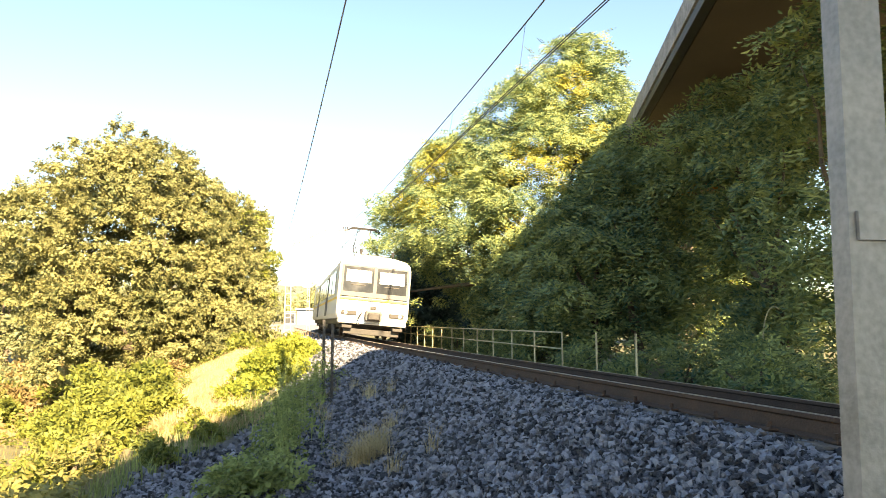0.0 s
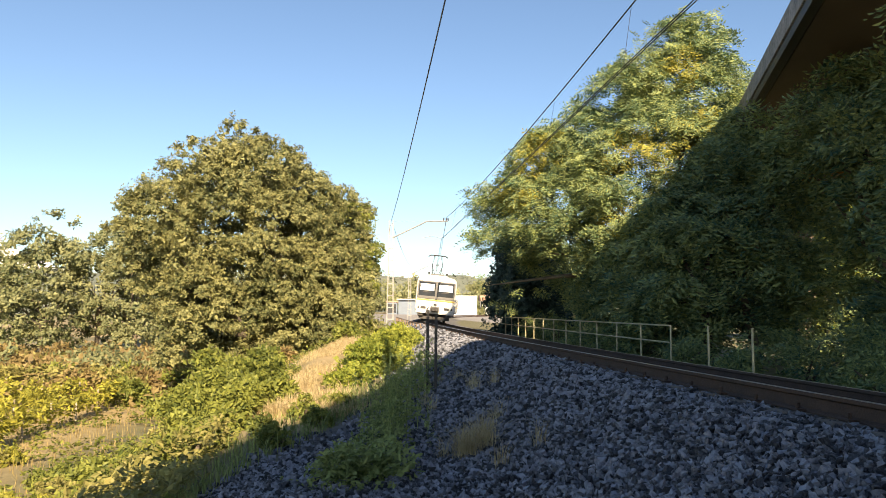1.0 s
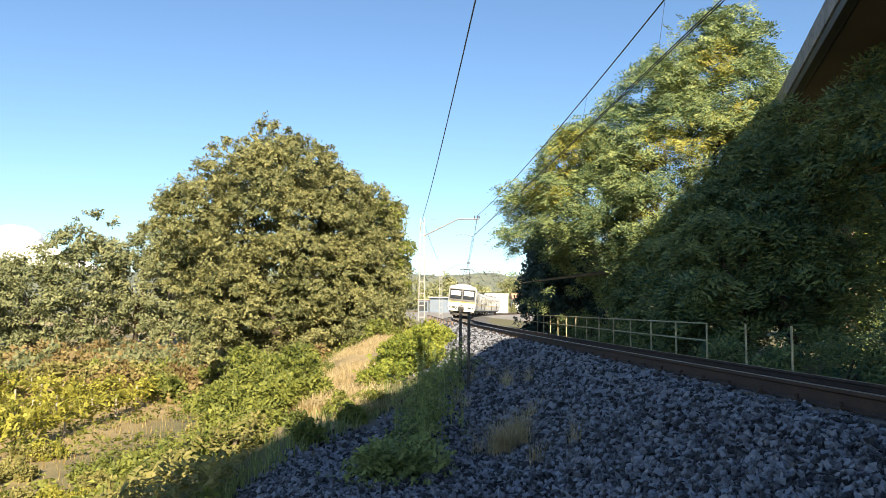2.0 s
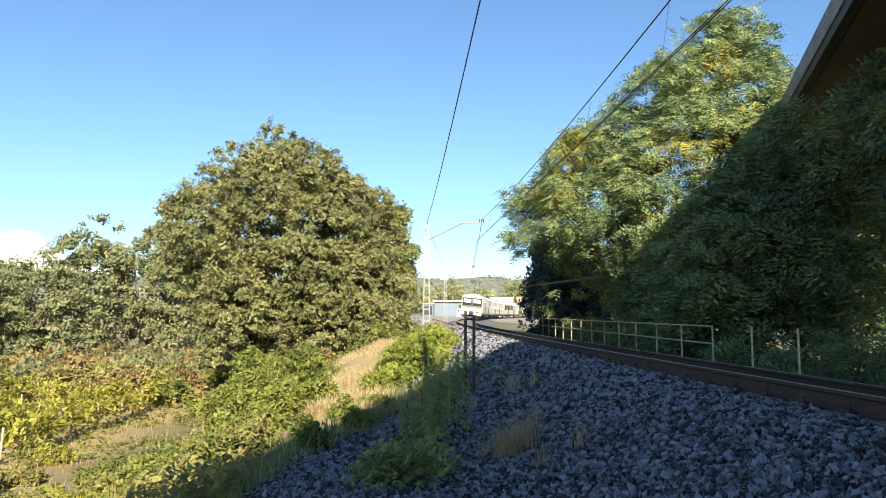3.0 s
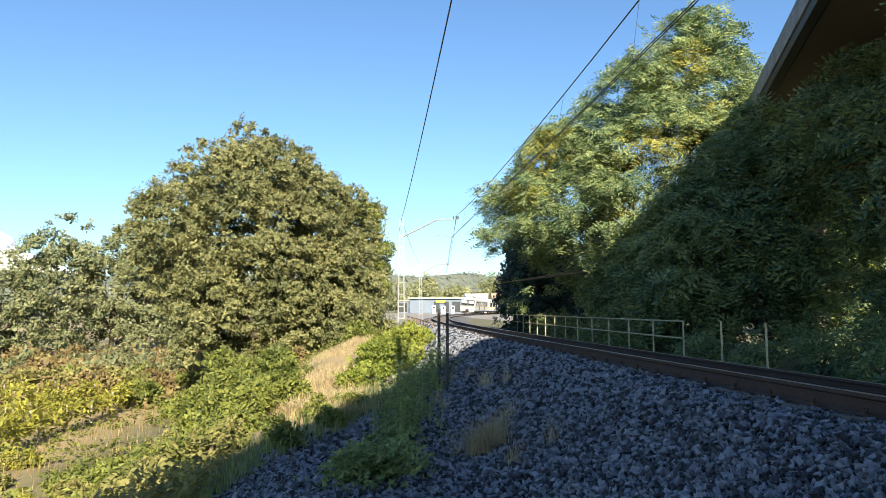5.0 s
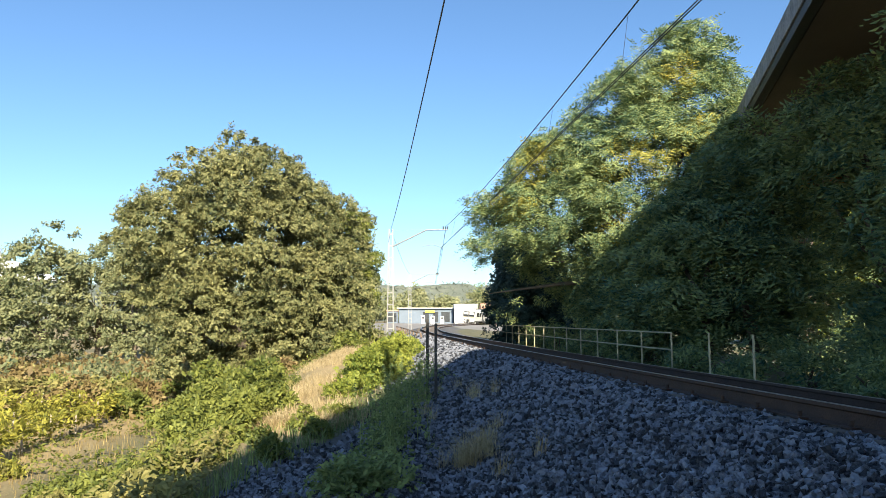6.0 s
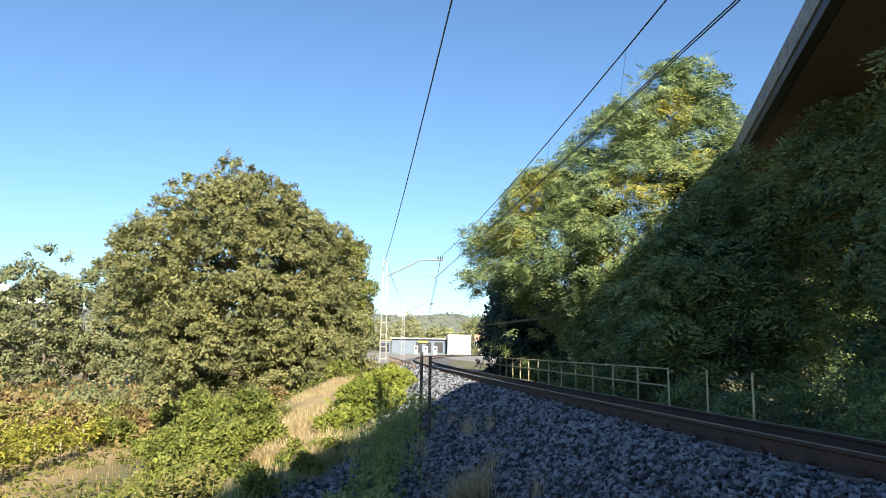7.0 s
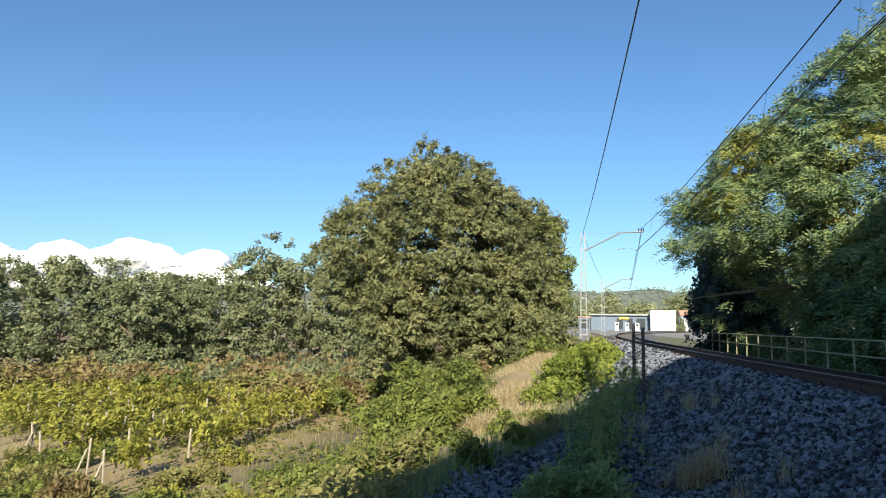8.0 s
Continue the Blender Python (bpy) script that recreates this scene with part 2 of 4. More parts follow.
# ---- track ----
def rail_mesh(name, u, dz, parent, material, prof, y0=-25.0, y1=235.0):
    bm = bmesh.new()
    rings = []
    ys = np.concatenate([np.arange(y0, 30, 1.0), np.arange(30, y1, 3.0)])
    tilt = -math.atan(CANT / GAUGE)
    for y in ys:
        c = along(float(y), u, dz + level(float(y)) - LEVEL)
        s = rail_slope(float(y))
        k = 1 / math.sqrt(1 + s * s)
        right = Vector((k, -s * k, 0))
        rings.append([bm.verts.new(c + right * (a * math.cos(tilt) - b * math.sin(tilt)) + Vector((0, 0, a * math.sin(tilt) + b * math.cos(tilt)))) for a, b in prof])
    n = len(prof)
    for p, q in zip(rings, rings[1:]):
        for i in range(n):
            bm.faces.new((p[i], p[(i + 1) % n], q[(i + 1) % n], q[i]))
    bmesh.ops.recalc_face_normals(bm, faces=bm.faces)
    return part(name, bm, material, parent)


BODY = [(-0.075, -0.172), (0.075, -0.172), (0.075, -0.160), (0.012, -0.140), (0.010, -0.050), (0.035, -0.036), (0.036, -0.006),
        (-0.036, -0.006), (-0.035, -0.036), (-0.010, -0.050), (-0.012, -0.140), (-0.075, -0.160)]
HEAD = [(-0.036, -0.0055), (-0.026, 0.0), (0.026, 0.0), (0.036, -0.0055)]


def build_track():
    track = thing("railway_track", "curved canted railway track with rusty rails in ballast", "railway track", kind="structure")
    for u, dz in ((0.0, LEVEL), (GAUGE, LEVEL - CANT)):
        r = rail_mesh("rail", u, dz, track, RUST, BODY)
        rail_mesh("rail_head", u, dz, r, RAILTOP, HEAD)
    bm = box(bmesh.new(), -0.34, 2.0, -0.13, 0.13, -0.39, -0.172, 0.02)
    sl = part("sleeper", bm, SLEEPER, track)
    bm = bmesh.new()
    for sx in (-0.11, 0.11):
        box(bm, sx - 0.05, sx + 0.05, -0.06, 0.06, -0.172, -0.145, 0.01)
        rod(bm, (sx, 0, -0.15), (sx, 0, -0.10), 0.02, seg=6)
    clip = part("rail_clip", bm, RUST, track)
    first = True
    for i in range(250):
        y = -8 + i * 0.6
        s = rail_slope(y)
        m = Matrix.Translation(along(y, 0, float(level(y)))) @ Matrix.Rotation(math.atan(s) * -1, 4, "Z") @ Matrix.Rotation(math.atan(CANT / GAUGE), 4, "Y")
        if first:
            sl.matrix_basis, clip.matrix_basis, first = m, m, False
            continue
        for src in (sl, clip) if y < 45 else (sl,):
            ob = new(src.name.split(".")[0], src.data)
            ob.parent, ob.matrix_basis = track, m


build_track()


# ---- foliage ----
def scatter(templates, pos, out, size, rng, droop=0.3, spin=1.0):
    """Places leaf templates (each (k, 4, 3)) at pos, turned outward with chance."""
    n = len(pos)
    layered = templates is PINNATES
    z = out * (0.45 if layered else 1.0) + rng.normal(0, 0.32 if layered else 0.55, (n, 3)) * spin
    z[:, 2] += 0.7 if layered else 0.25
    z /= np.linalg.norm(z, axis=1, keepdims=True)
    a = rng.normal(0, 1, (n, 3)) + out * 0.8
    a[:, 2] -= droop
    x = a - (a * z).sum(1, keepdims=True) * z
    x /= np.linalg.norm(x, axis=1, keepdims=True) + 1e-9
    y = np.cross(z, x)
    s = size * rng.uniform(0.65, 1.35, n)
    which = rng.integers(0, len(templates), n)
    quads = []
    for t, tp in enumerate(templates):
        sel = which == t
        M = np.stack([x[sel], y[sel], z[sel]], -1) * s[sel][:, None, None]
        q = np.einsum("nij,kvj->nkvi", M, tp) + pos[sel][:, None, None, :]
        quads.append(q.reshape(-1, 4, 3))
    return np.concatenate(quads)


def quads_object(name, quads, material, parent=None):
    v = quads.reshape(-1, 3)
    f = np.arange(len(v)).reshape(-1, 4)
    return mesh_arrays(name, v, f, material, parent)


def leaf(cx, cy, cz, ang, ln, wd, curl=0.15):
    c, s = math.cos(ang), math.sin(ang)
    pts = [(0, 0, 0), (ln * 0.5, wd / 2, curl * ln * 0.4), (ln, 0, -curl * ln * 0.3), (ln * 0.5, -wd / 2, curl * ln * 0.4)]
    return [(cx + a * c - b * s, cy + a * s + b * c, cz + z) for a, b, z in pts]


def rosette(rng, k=4, ln=0.92, wd=0.5):
    return np.array([leaf(rng.normal(0, 0.35), rng.normal(0, 0.35), rng.normal(0, 0.22), rng.uniform(0, 6.28), ln * rng.uniform(0.6, 1.2), wd * rng.uniform(0.7, 1.2), rng.uniform(-0.4, 0.4)) for _ in range(k)])


def pinnate(rng, pairs=3):
    out = []
    for i in range(pairs):
        x = 0.12 + i * 0.88 / pairs
        z = -0.35 * x * x
        for sgn in (-1, 1):
            out.append(leaf(x, 0.0, z, sgn * rng.uniform(1.0, 1.35), rng.uniform(0.34, 0.46), 0.17, -0.3))
    out.append(leaf(1.0, 0, -0.35, 0, 0.28, 0.13, -0.3))
    return np.array(out)


RNG = np.random.default_rng(7)
ROSETTES = [rosette(RNG) for _ in range(6)]
FAR_ROSETTES = [rosette(RNG, 3, 1.05, 0.58) for _ in range(5)]
PINNATES = [pinnate(RNG) for _ in range(4)]


def lobes_in(center, radii, n, rng, lobe=(0.22, 0.36), shell=(0.55, 0.82), taper=0.0, flat=0.8, core=0.62):
    """Lobes spread over a crown's envelope; taper narrows the top."""
    out = []
    c, R = np.array(center, float), np.array(radii, float)
    for i in range(n):
        v = rng.normal(0, 1, 3)
        v /= np.linalg.norm(v)
        k = rng.uniform(*shell)
        w = 1 - taper * (v[2] * 0.5 + 0.5)
        p = c + v * R * k * np.array([w, w, 1])
        r = rng.uniform(*lobe) * R.mean()
        out.append((p, np.array([r, r, r * flat]) * rng.uniform(0.8, 1.2, 3)))
    out.append((c, R * core))
    return out


def lobe_points(lobes, n, rng, low=0.72, rough=0.14):
    """Points near the outer skin of a union of lobes, with the way outward."""
    w = np.array([r[0] * r[1] + r[0] * r[2] for _, r in lobes])
    which = rng.choice(len(lobes), n, p=w / w.sum())
    C = np.array([p for p, _ in lobes])
    R = np.array([r for _, r in lobes])
    v = rng.normal(0, 1, (n, 3))
    v /= np.linalg.norm(v, axis=1, keepdims=True)
    k = low + (1.08 - low) * rng.uniform(0, 1, n) ** 0.6 + rng.normal(0, rough * 0.4, n)
    P = C[which] + v * R[which] * k[:, None]
    keep = np.ones(n, bool)
    for j in range(len(lobes)):
        d = np.linalg.norm((P - C[j]) / R[j], axis=1)
        keep &= ~((d < 0.62) & (which != j))
    return P[keep], v[keep]


def clumped(P, v, rng, share=0.5, cell=0.8):
    """Thins points by a coarse noise, so that gaps open between clumps."""
    h = hash_noise(P[:, 0] + P[:, 2] * 0.7, P[:, 1] + P[:, 2] * 0.4, 1 / cell, 4) * 0.6 + hash_noise(P[:, 2] - P[:, 0], P[:, 1] - P[:, 2], 1 / cell, 8) * 0.4
    keep = h > np.quantile(h, share) - rng.uniform(0, 0.08, len(h))
    return P[keep], v[keep]


def puffs(P, v, rng, k, radius, flat):
    """Gathers leaves into k-leaf clumps round each point: domes (flat near 1) or drooping plates (flat small)."""
    n = len(P)
    r = radius * rng.uniform(0.55, 1.3, n)
    d = rng.normal(0, 1, (n, k, 3))
    d /= np.linalg.norm(d, axis=2, keepdims=True)
    d[:, :, 2] = np.abs(d[:, :, 2]) * rng.choice((1.0, 1.0, -0.35), (n, k))
    d += v[:, None, :] * 0.35
    away = np.sqrt(rng.uniform(0.15, 1.0, (n, k)))[:, :, None]
    off = d * away * r[:, None, None] * np.array((1.0, 1.0, flat))
    off[:, :, 2] -= (1 - flat) * 0.35 * (off[:, :, 0] ** 2 + off[:, :, 1] ** 2) / r[:, None]
    out = d * np.array((1.0, 1.0, 1.2)) + v[:, None, :] * 0.3
    out /= np.linalg.norm(out, axis=2, keepdims=True) + 1e-9
    return (P[:, None, :] + off).reshape(-1, 3), out.reshape(-1, 3)


def limbs(bm, base, tops, r0, rng, bends=5):
    for top in tops:
        a, b = Vector(base), Vector(top)
        pts, rad = [], []
        for i in range(bends + 1):
            t = i / bends
            p = a.lerp(b, t) + Vector((rng.normal(0, 0.12), rng.normal(0, 0.12), (t - t * t) * 0.8)) * (b - a).length * 0.12 * (0 < i)
            pts.append(p)
            rad.append(r0 * (1 - t) ** 0.8 + 0.015)
        tube(bm, pts, rad, 7)
    return bm


def tree(name, label, category, base, lobes, n, size, material, templates, rng, r0=0.3, trunk_h=3.0, droop=0.3, gaps=0.3, cell=0.8, extra=None, group="", limbs_n=9, low=0.72, zmax=99.0, twigs=None, clump=None, keep=None):
    ob = thing(name, label, category, group)
    bm = bmesh.new()
    b = Vector(base)
    fork = b + Vector((rng.normal(0, 0.2), rng.normal(0, 0.2), trunk_h))
    tube(bm, [b - Vector((0, 0, 0.4)), b + Vector((0, 0, trunk_h * 0.3)), b.lerp(fork, 0.7), fork], [r0 * 1.35, r0 * 1.05, r0 * 0.9, r0 * 0.8], 10)
    pick = rng.permutation(len(lobes))[:limbs_n]
    limbs(bm, fork, [Vector(lobes[i][0]) for i in pick], r0 * 0.6, rng)
    part("trunk", bm, BARK, ob, "brown bark", smooth=True)
    k = clump[0] if clump else 1
    P, v = lobe_points(lobes, n // k, rng, low)
    P, v = clumped(P, v, rng, gaps, cell)
    if clump:
        P, v = puffs(P, v, rng, *clump)
    if keep:
        sel = keep(P)
        P, v = P[sel], v[sel]
    P, v = P[P[:, 2] < zmax], v[P[:, 2] < zmax]
    if twigs:
        # outer twigs that break the outline
        count, length, up = twigs
        Q, w = lobe_points(lobes, count * 2, rng, 1.0)
        Q, w = Q[:count], w[:count].copy()
        w[:, 2] += up
        w /= np.linalg.norm(w, axis=1, keepdims=True)
        reach = length * rng.uniform(0.4, 1.0, len(Q))
        k = np.linspace(0.05, 1.0, 8)
        T = Q[:, None, :] + w[:, None, :] * (reach[:, None] * k[None])[:, :, None]
        T += rng.normal(0, 0.03, T.shape)
        P, v = np.concatenate([P, T.reshape(-1, 3)]), np.concatenate([v, np.repeat(w, 8, axis=0)])
    if extra is None:
        quads_object("crown", scatter(templates, P, v, size, rng, droop), material, ob)
    else:
        mat2, where = extra
        sel = where(P, v, rng)
        quads_object("crown", scatter(templates, P[~sel], v[~sel], size, rng, droop), material, ob)
        if sel.any():
            quads_object("yellowing_foliage", scatter(templates, P[sel], v[sel], size, rng, droop), mat2, ob)
    return ob


def bush(name, label, at, lobes, n, size, material, templates, rng, group="", stems=6):
    ob = thing(name, label, "shrub", group)
    x, y = at
    b = Vector((x, y, gz(x, y) - 0.1))
    limbs(bmesh_ := bmesh.new(), b, [Vector(lobes[i % len(lobes)][0]) for i in range(stems)], 0.03, rng, 3)
    part("woody_base", bmesh_, BARK, ob)
    P, v = lobe_points(lobes, n, rng, 0.6)
    P, v = clumped(P, v, rng, 0.15, 0.4)
    P = P[P[:, 2] > ground_z(P[:, 0], P[:, 1]) - 0.05]
    v = v[:len(P)]
    quads_object("foliage", scatter(templates, P, v, size, rng, 0.3), material, ob)
    return ob


def build_oaks():
    rng = np.random.default_rng(11)
    L = lobes_in((-13.3, 53, 5.6), (8.3, 7.6, 9.4), 130, rng, lobe=(0.12, 0.3), shell=(0.6, 0.95), taper=0.08, core=0.7)
    L += lobes_in((-8.2, 52, 2.6), (5.6, 5, 6.4), 44, rng, lobe=(0.14, 0.28), shell=(0.6, 0.9), taper=0.1, core=0.72)
    L += lobes_in((-12.5, 49, -0.5), (6.5, 4, 4.2), 36, rng, lobe=(0.16, 0.3), shell=(0.6, 0.9), core=0.75)
    L += lobes_in((-6.6, 50, -0.6), (4.0, 3.2, 3.2), 30, rng, lobe=(0.2, 0.32), shell=(0.6, 0.9), core=0.75)
    tree("oak_tree", "broad leafy oak with sunlit olive-green crown below the embankment", "tree", (-12.5, 53, gz(-12.5, 53)), L, 108000, 0.255, OAK, ROSETTES, rng, 0.5, 4.0, gaps=0.03, cell=0.9, twigs=(420, 0.8, 0.9), limbs_n=16, low=0.85, clump=(24, 0.62, 0.75))
    L = lobes_in((-6.9, 63, 4.3), (4.2, 4.5, 8.2), 40, rng, lobe=(0.16, 0.3), taper=0.3)
    tree("oak_tree", "lighter green tree behind the broad oak", "tree", (-6.9, 63, gz(-6.9, 63)), L, 24000, 0.3, BUSHG, ROSETTES, rng, 0.35, 4.0, gaps=0.25, cell=1.2, clump=(20, 0.7, 0.7),
         extra=(YELLOW, lambda P, v, r: (P[:, 2] > 11.0) & (P[:, 0] < -7.8)))


build_oaks()


def build_robinias():
    rng = np.random.default_rng(23)

    def yellow(P, v, r):
        sel = np.zeros(len(P), bool)
        for x, y, z, rad in ((5.7, 33, 8.2, 1.6), (5.0, 33.5, 6.4, 1.2), (9.0, 29.5, 4.9, 1.2), (11.6, 30, 11.6, 1.2), (9.9, 29.5, 7.8, 1.7), (12.8, 30, 9.0, 1.1), (8.6, 31, 7.0, 0.8)):
            d = np.linalg.norm((P - (x, y, z)) * (1, 0.45, 1.2), axis=1)
            sel |= d < rad * (0.4 + 0.9 * hash_noise(P[:, 0] * 2, P[:, 2] * 2, 0.9, 6))
        return sel & (r.uniform(0, 1, len(P)) < 0.8)
    base = (11.5, 32.0)
    tiers = dict(lobe=(0.16, 0.34), shell=(0.5, 0.92), flat=0.75, core=0.76)
    L = lobes_in((10.9, 31.5, 6.6), (5.6, 4.5, 7.4), 70, rng, taper=0.4, **tiers)
    L += lobes_in((7.0, 34, 5.2), (3.8, 4.5, 6.2), 46, rng, taper=0.25, **tiers)
    L += lobes_in((12.6, 31.0, 11.2), (2.7, 2.5, 4.6), 34, rng, taper=0.4, **tiers)
    L += lobes_in((4.9, 36, 4.2), (2.2, 3.0, 4.0), 24, rng, taper=0.15, **tiers)
    tree("robinia_tree", "tall robinia with yellowing pinnate leaves beside the handrail", "tree", (*base, gz(*base)), L, 70000, 0.42, ROBINIA, PINNATES, rng, 0.28, 4.0, droop=0.9, gaps=0.05, cell=0.9, twigs=(200, 0.55, 0.3), low=0.74, clump=(20, 0.66, 0.5),
         keep=lambda P: (P[:, 2] > np.interp(P[:, 0], [4.0, 6.5, 8.5], [4.4, 3.4, 0.0]) + (hash_noise(P[:, 0], P[:, 1], 0.7, 12) - 0.5) * 1.5) & (P[:, 2] < np.interp(P[:, 0], [4.0, 5.0, 7.0, 8.5, 10.5, 12.0, 15.0], [7.6, 9.3, 10.6, 12.0, 14.0, 15.0, 14.0])),
         extra=(ROBINIA_Y, yellow), limbs_n=18)
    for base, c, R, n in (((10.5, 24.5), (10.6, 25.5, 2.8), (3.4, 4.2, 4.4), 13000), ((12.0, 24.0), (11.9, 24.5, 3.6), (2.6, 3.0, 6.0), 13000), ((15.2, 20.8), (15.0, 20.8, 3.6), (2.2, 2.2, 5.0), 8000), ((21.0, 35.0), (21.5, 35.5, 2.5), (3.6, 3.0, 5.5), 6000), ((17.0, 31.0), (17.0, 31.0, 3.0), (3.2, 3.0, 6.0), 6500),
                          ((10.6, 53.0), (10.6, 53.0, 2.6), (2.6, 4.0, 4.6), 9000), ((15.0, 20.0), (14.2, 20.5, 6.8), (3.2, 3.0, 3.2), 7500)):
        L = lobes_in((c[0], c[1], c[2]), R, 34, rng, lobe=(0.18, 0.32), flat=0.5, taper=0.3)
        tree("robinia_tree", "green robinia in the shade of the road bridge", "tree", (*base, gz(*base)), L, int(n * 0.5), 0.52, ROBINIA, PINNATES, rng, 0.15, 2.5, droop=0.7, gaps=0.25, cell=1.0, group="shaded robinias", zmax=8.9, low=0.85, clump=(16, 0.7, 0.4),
             extra=(ORANGE, lambda P, v, r: np.linalg.norm((P - (13.5, 22.2, 5.5)) * (1, 0.5, 1.5), axis=1) < 0.5))
    # fills the shaded hollow; its darkness is in the leaf colour
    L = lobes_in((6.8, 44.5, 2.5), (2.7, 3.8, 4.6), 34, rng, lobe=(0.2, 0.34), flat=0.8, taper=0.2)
    tree("shade_dark_tree", "tree behind the end of the handrail, leaf colour darkened for shade", "tree", (7.2, 44.5, gz(7.2, 44.5)), L, 16000, 0.3, SHADE_LEAF, ROSETTES, rng, 0.16, 2.0, droop=0.5, gaps=0.1, cell=1.0, low=0.75, clump=(16, 0.6, 0.7))
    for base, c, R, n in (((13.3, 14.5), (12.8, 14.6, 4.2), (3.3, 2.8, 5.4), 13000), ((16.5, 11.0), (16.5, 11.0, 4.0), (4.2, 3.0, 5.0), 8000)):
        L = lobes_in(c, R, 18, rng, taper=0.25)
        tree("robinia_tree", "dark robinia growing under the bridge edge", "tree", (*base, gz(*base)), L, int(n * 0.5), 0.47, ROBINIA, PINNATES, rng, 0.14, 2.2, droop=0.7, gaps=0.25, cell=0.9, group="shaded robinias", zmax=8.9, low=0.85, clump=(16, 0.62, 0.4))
    L = lobes_in((42, 70, 5), (8, 7, 9), 24, rng)
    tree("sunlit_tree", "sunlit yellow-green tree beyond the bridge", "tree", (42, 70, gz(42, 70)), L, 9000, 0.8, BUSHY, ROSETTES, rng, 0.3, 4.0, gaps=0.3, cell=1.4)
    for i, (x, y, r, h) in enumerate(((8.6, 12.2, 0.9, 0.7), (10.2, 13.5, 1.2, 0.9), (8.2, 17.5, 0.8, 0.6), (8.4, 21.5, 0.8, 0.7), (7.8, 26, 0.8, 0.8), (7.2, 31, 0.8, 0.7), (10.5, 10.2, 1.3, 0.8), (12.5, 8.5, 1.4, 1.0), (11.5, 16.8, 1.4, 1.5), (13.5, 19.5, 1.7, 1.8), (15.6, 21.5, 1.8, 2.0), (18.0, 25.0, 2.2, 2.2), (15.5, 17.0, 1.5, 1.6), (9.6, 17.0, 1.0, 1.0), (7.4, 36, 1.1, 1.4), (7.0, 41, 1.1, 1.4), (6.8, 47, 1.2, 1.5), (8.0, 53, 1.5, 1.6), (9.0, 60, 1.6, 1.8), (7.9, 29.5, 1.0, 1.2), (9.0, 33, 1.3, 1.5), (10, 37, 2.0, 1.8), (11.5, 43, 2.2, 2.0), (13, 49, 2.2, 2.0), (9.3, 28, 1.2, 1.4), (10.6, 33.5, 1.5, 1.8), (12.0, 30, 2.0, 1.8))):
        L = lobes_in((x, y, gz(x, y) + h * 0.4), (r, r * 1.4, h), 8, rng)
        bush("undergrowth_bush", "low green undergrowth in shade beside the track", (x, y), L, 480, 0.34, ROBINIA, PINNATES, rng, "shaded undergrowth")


build_robinias()


# ---- road bridge ----
BD = Vector((0.2991, 0.9542, 0)).normalized()
BN = Vector((BD.y, -BD.x, 0))
BP = Vector((4.52, -1.488, 0))


def build_bridge():
    ob = thing("road_bridge", "skewed concrete road bridge seen from below", "bridge", kind="structure")
    m = Matrix(((BN.x, BD.x, 0, BP.x), (BN.y, BD.y, 0, BP.y), (0, 0, 1, 0), (0, 0, 0, 1)))
    part("deck", box(bmesh.new(), 0.33, 11.0, -45, 75, 9.14, 9.8, 0.03, m), SOFFIT, ob, "dark brown concrete soffit")
    part("edge_beam", box(bmesh.new(), 0.0, 0.3, -45, 75, 9.1, 9.41, 0.02, m), DARKSTEEL, ob)
    for i in range(48):
        y = -45 + i * 2.5
        part("fascia_panel", box(bmesh.new(), -0.06, 0.28, y + 0.01, y + 2.49, 9.42, 10.1, 0.02, m), FASCIA, ob)
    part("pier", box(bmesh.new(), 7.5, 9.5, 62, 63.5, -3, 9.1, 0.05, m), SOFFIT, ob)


build_bridge()


# ---- handrails ----
def build_fence():
    ob = thing("handrail", "cream painted tubular steel handrail along the track", "railing")
    a, b = Vector((6.26, 16.7, 0)), Vector((5.18, 45.2, 0))
    n = 14
    for i in range(n + 1):
        p = a.lerp(b, i / n)
        part("post", rod(bmesh.new(), (p.x, p.y, gz(p.x, p.y) - 0.2), (p.x, p.y, 0.62), 0.022), PAINTY, ob)
    for z in (0.61, 0.2):
        part("rail_tube", rod(bmesh.new(), (a.x, a.y, z), (b.x, b.y, z), 0.018), PAINTY, ob)
    for x, y in ((6.3, 14.6), (6.38, 12.8)):
        p = thing("fence_post", "lone grey steel post beside the track", "post", "lone posts")
        part("post_tube", rod(bmesh.new(), (x, y, gz(x, y) - 0.2), (x, y, 0.63), 0.024), PAINTY, p)
        part("post_cap", rod(bmesh.new(), (x, y, 0.63), (x, y, 0.645), 0.03), PAINTY, p)


build_fence()


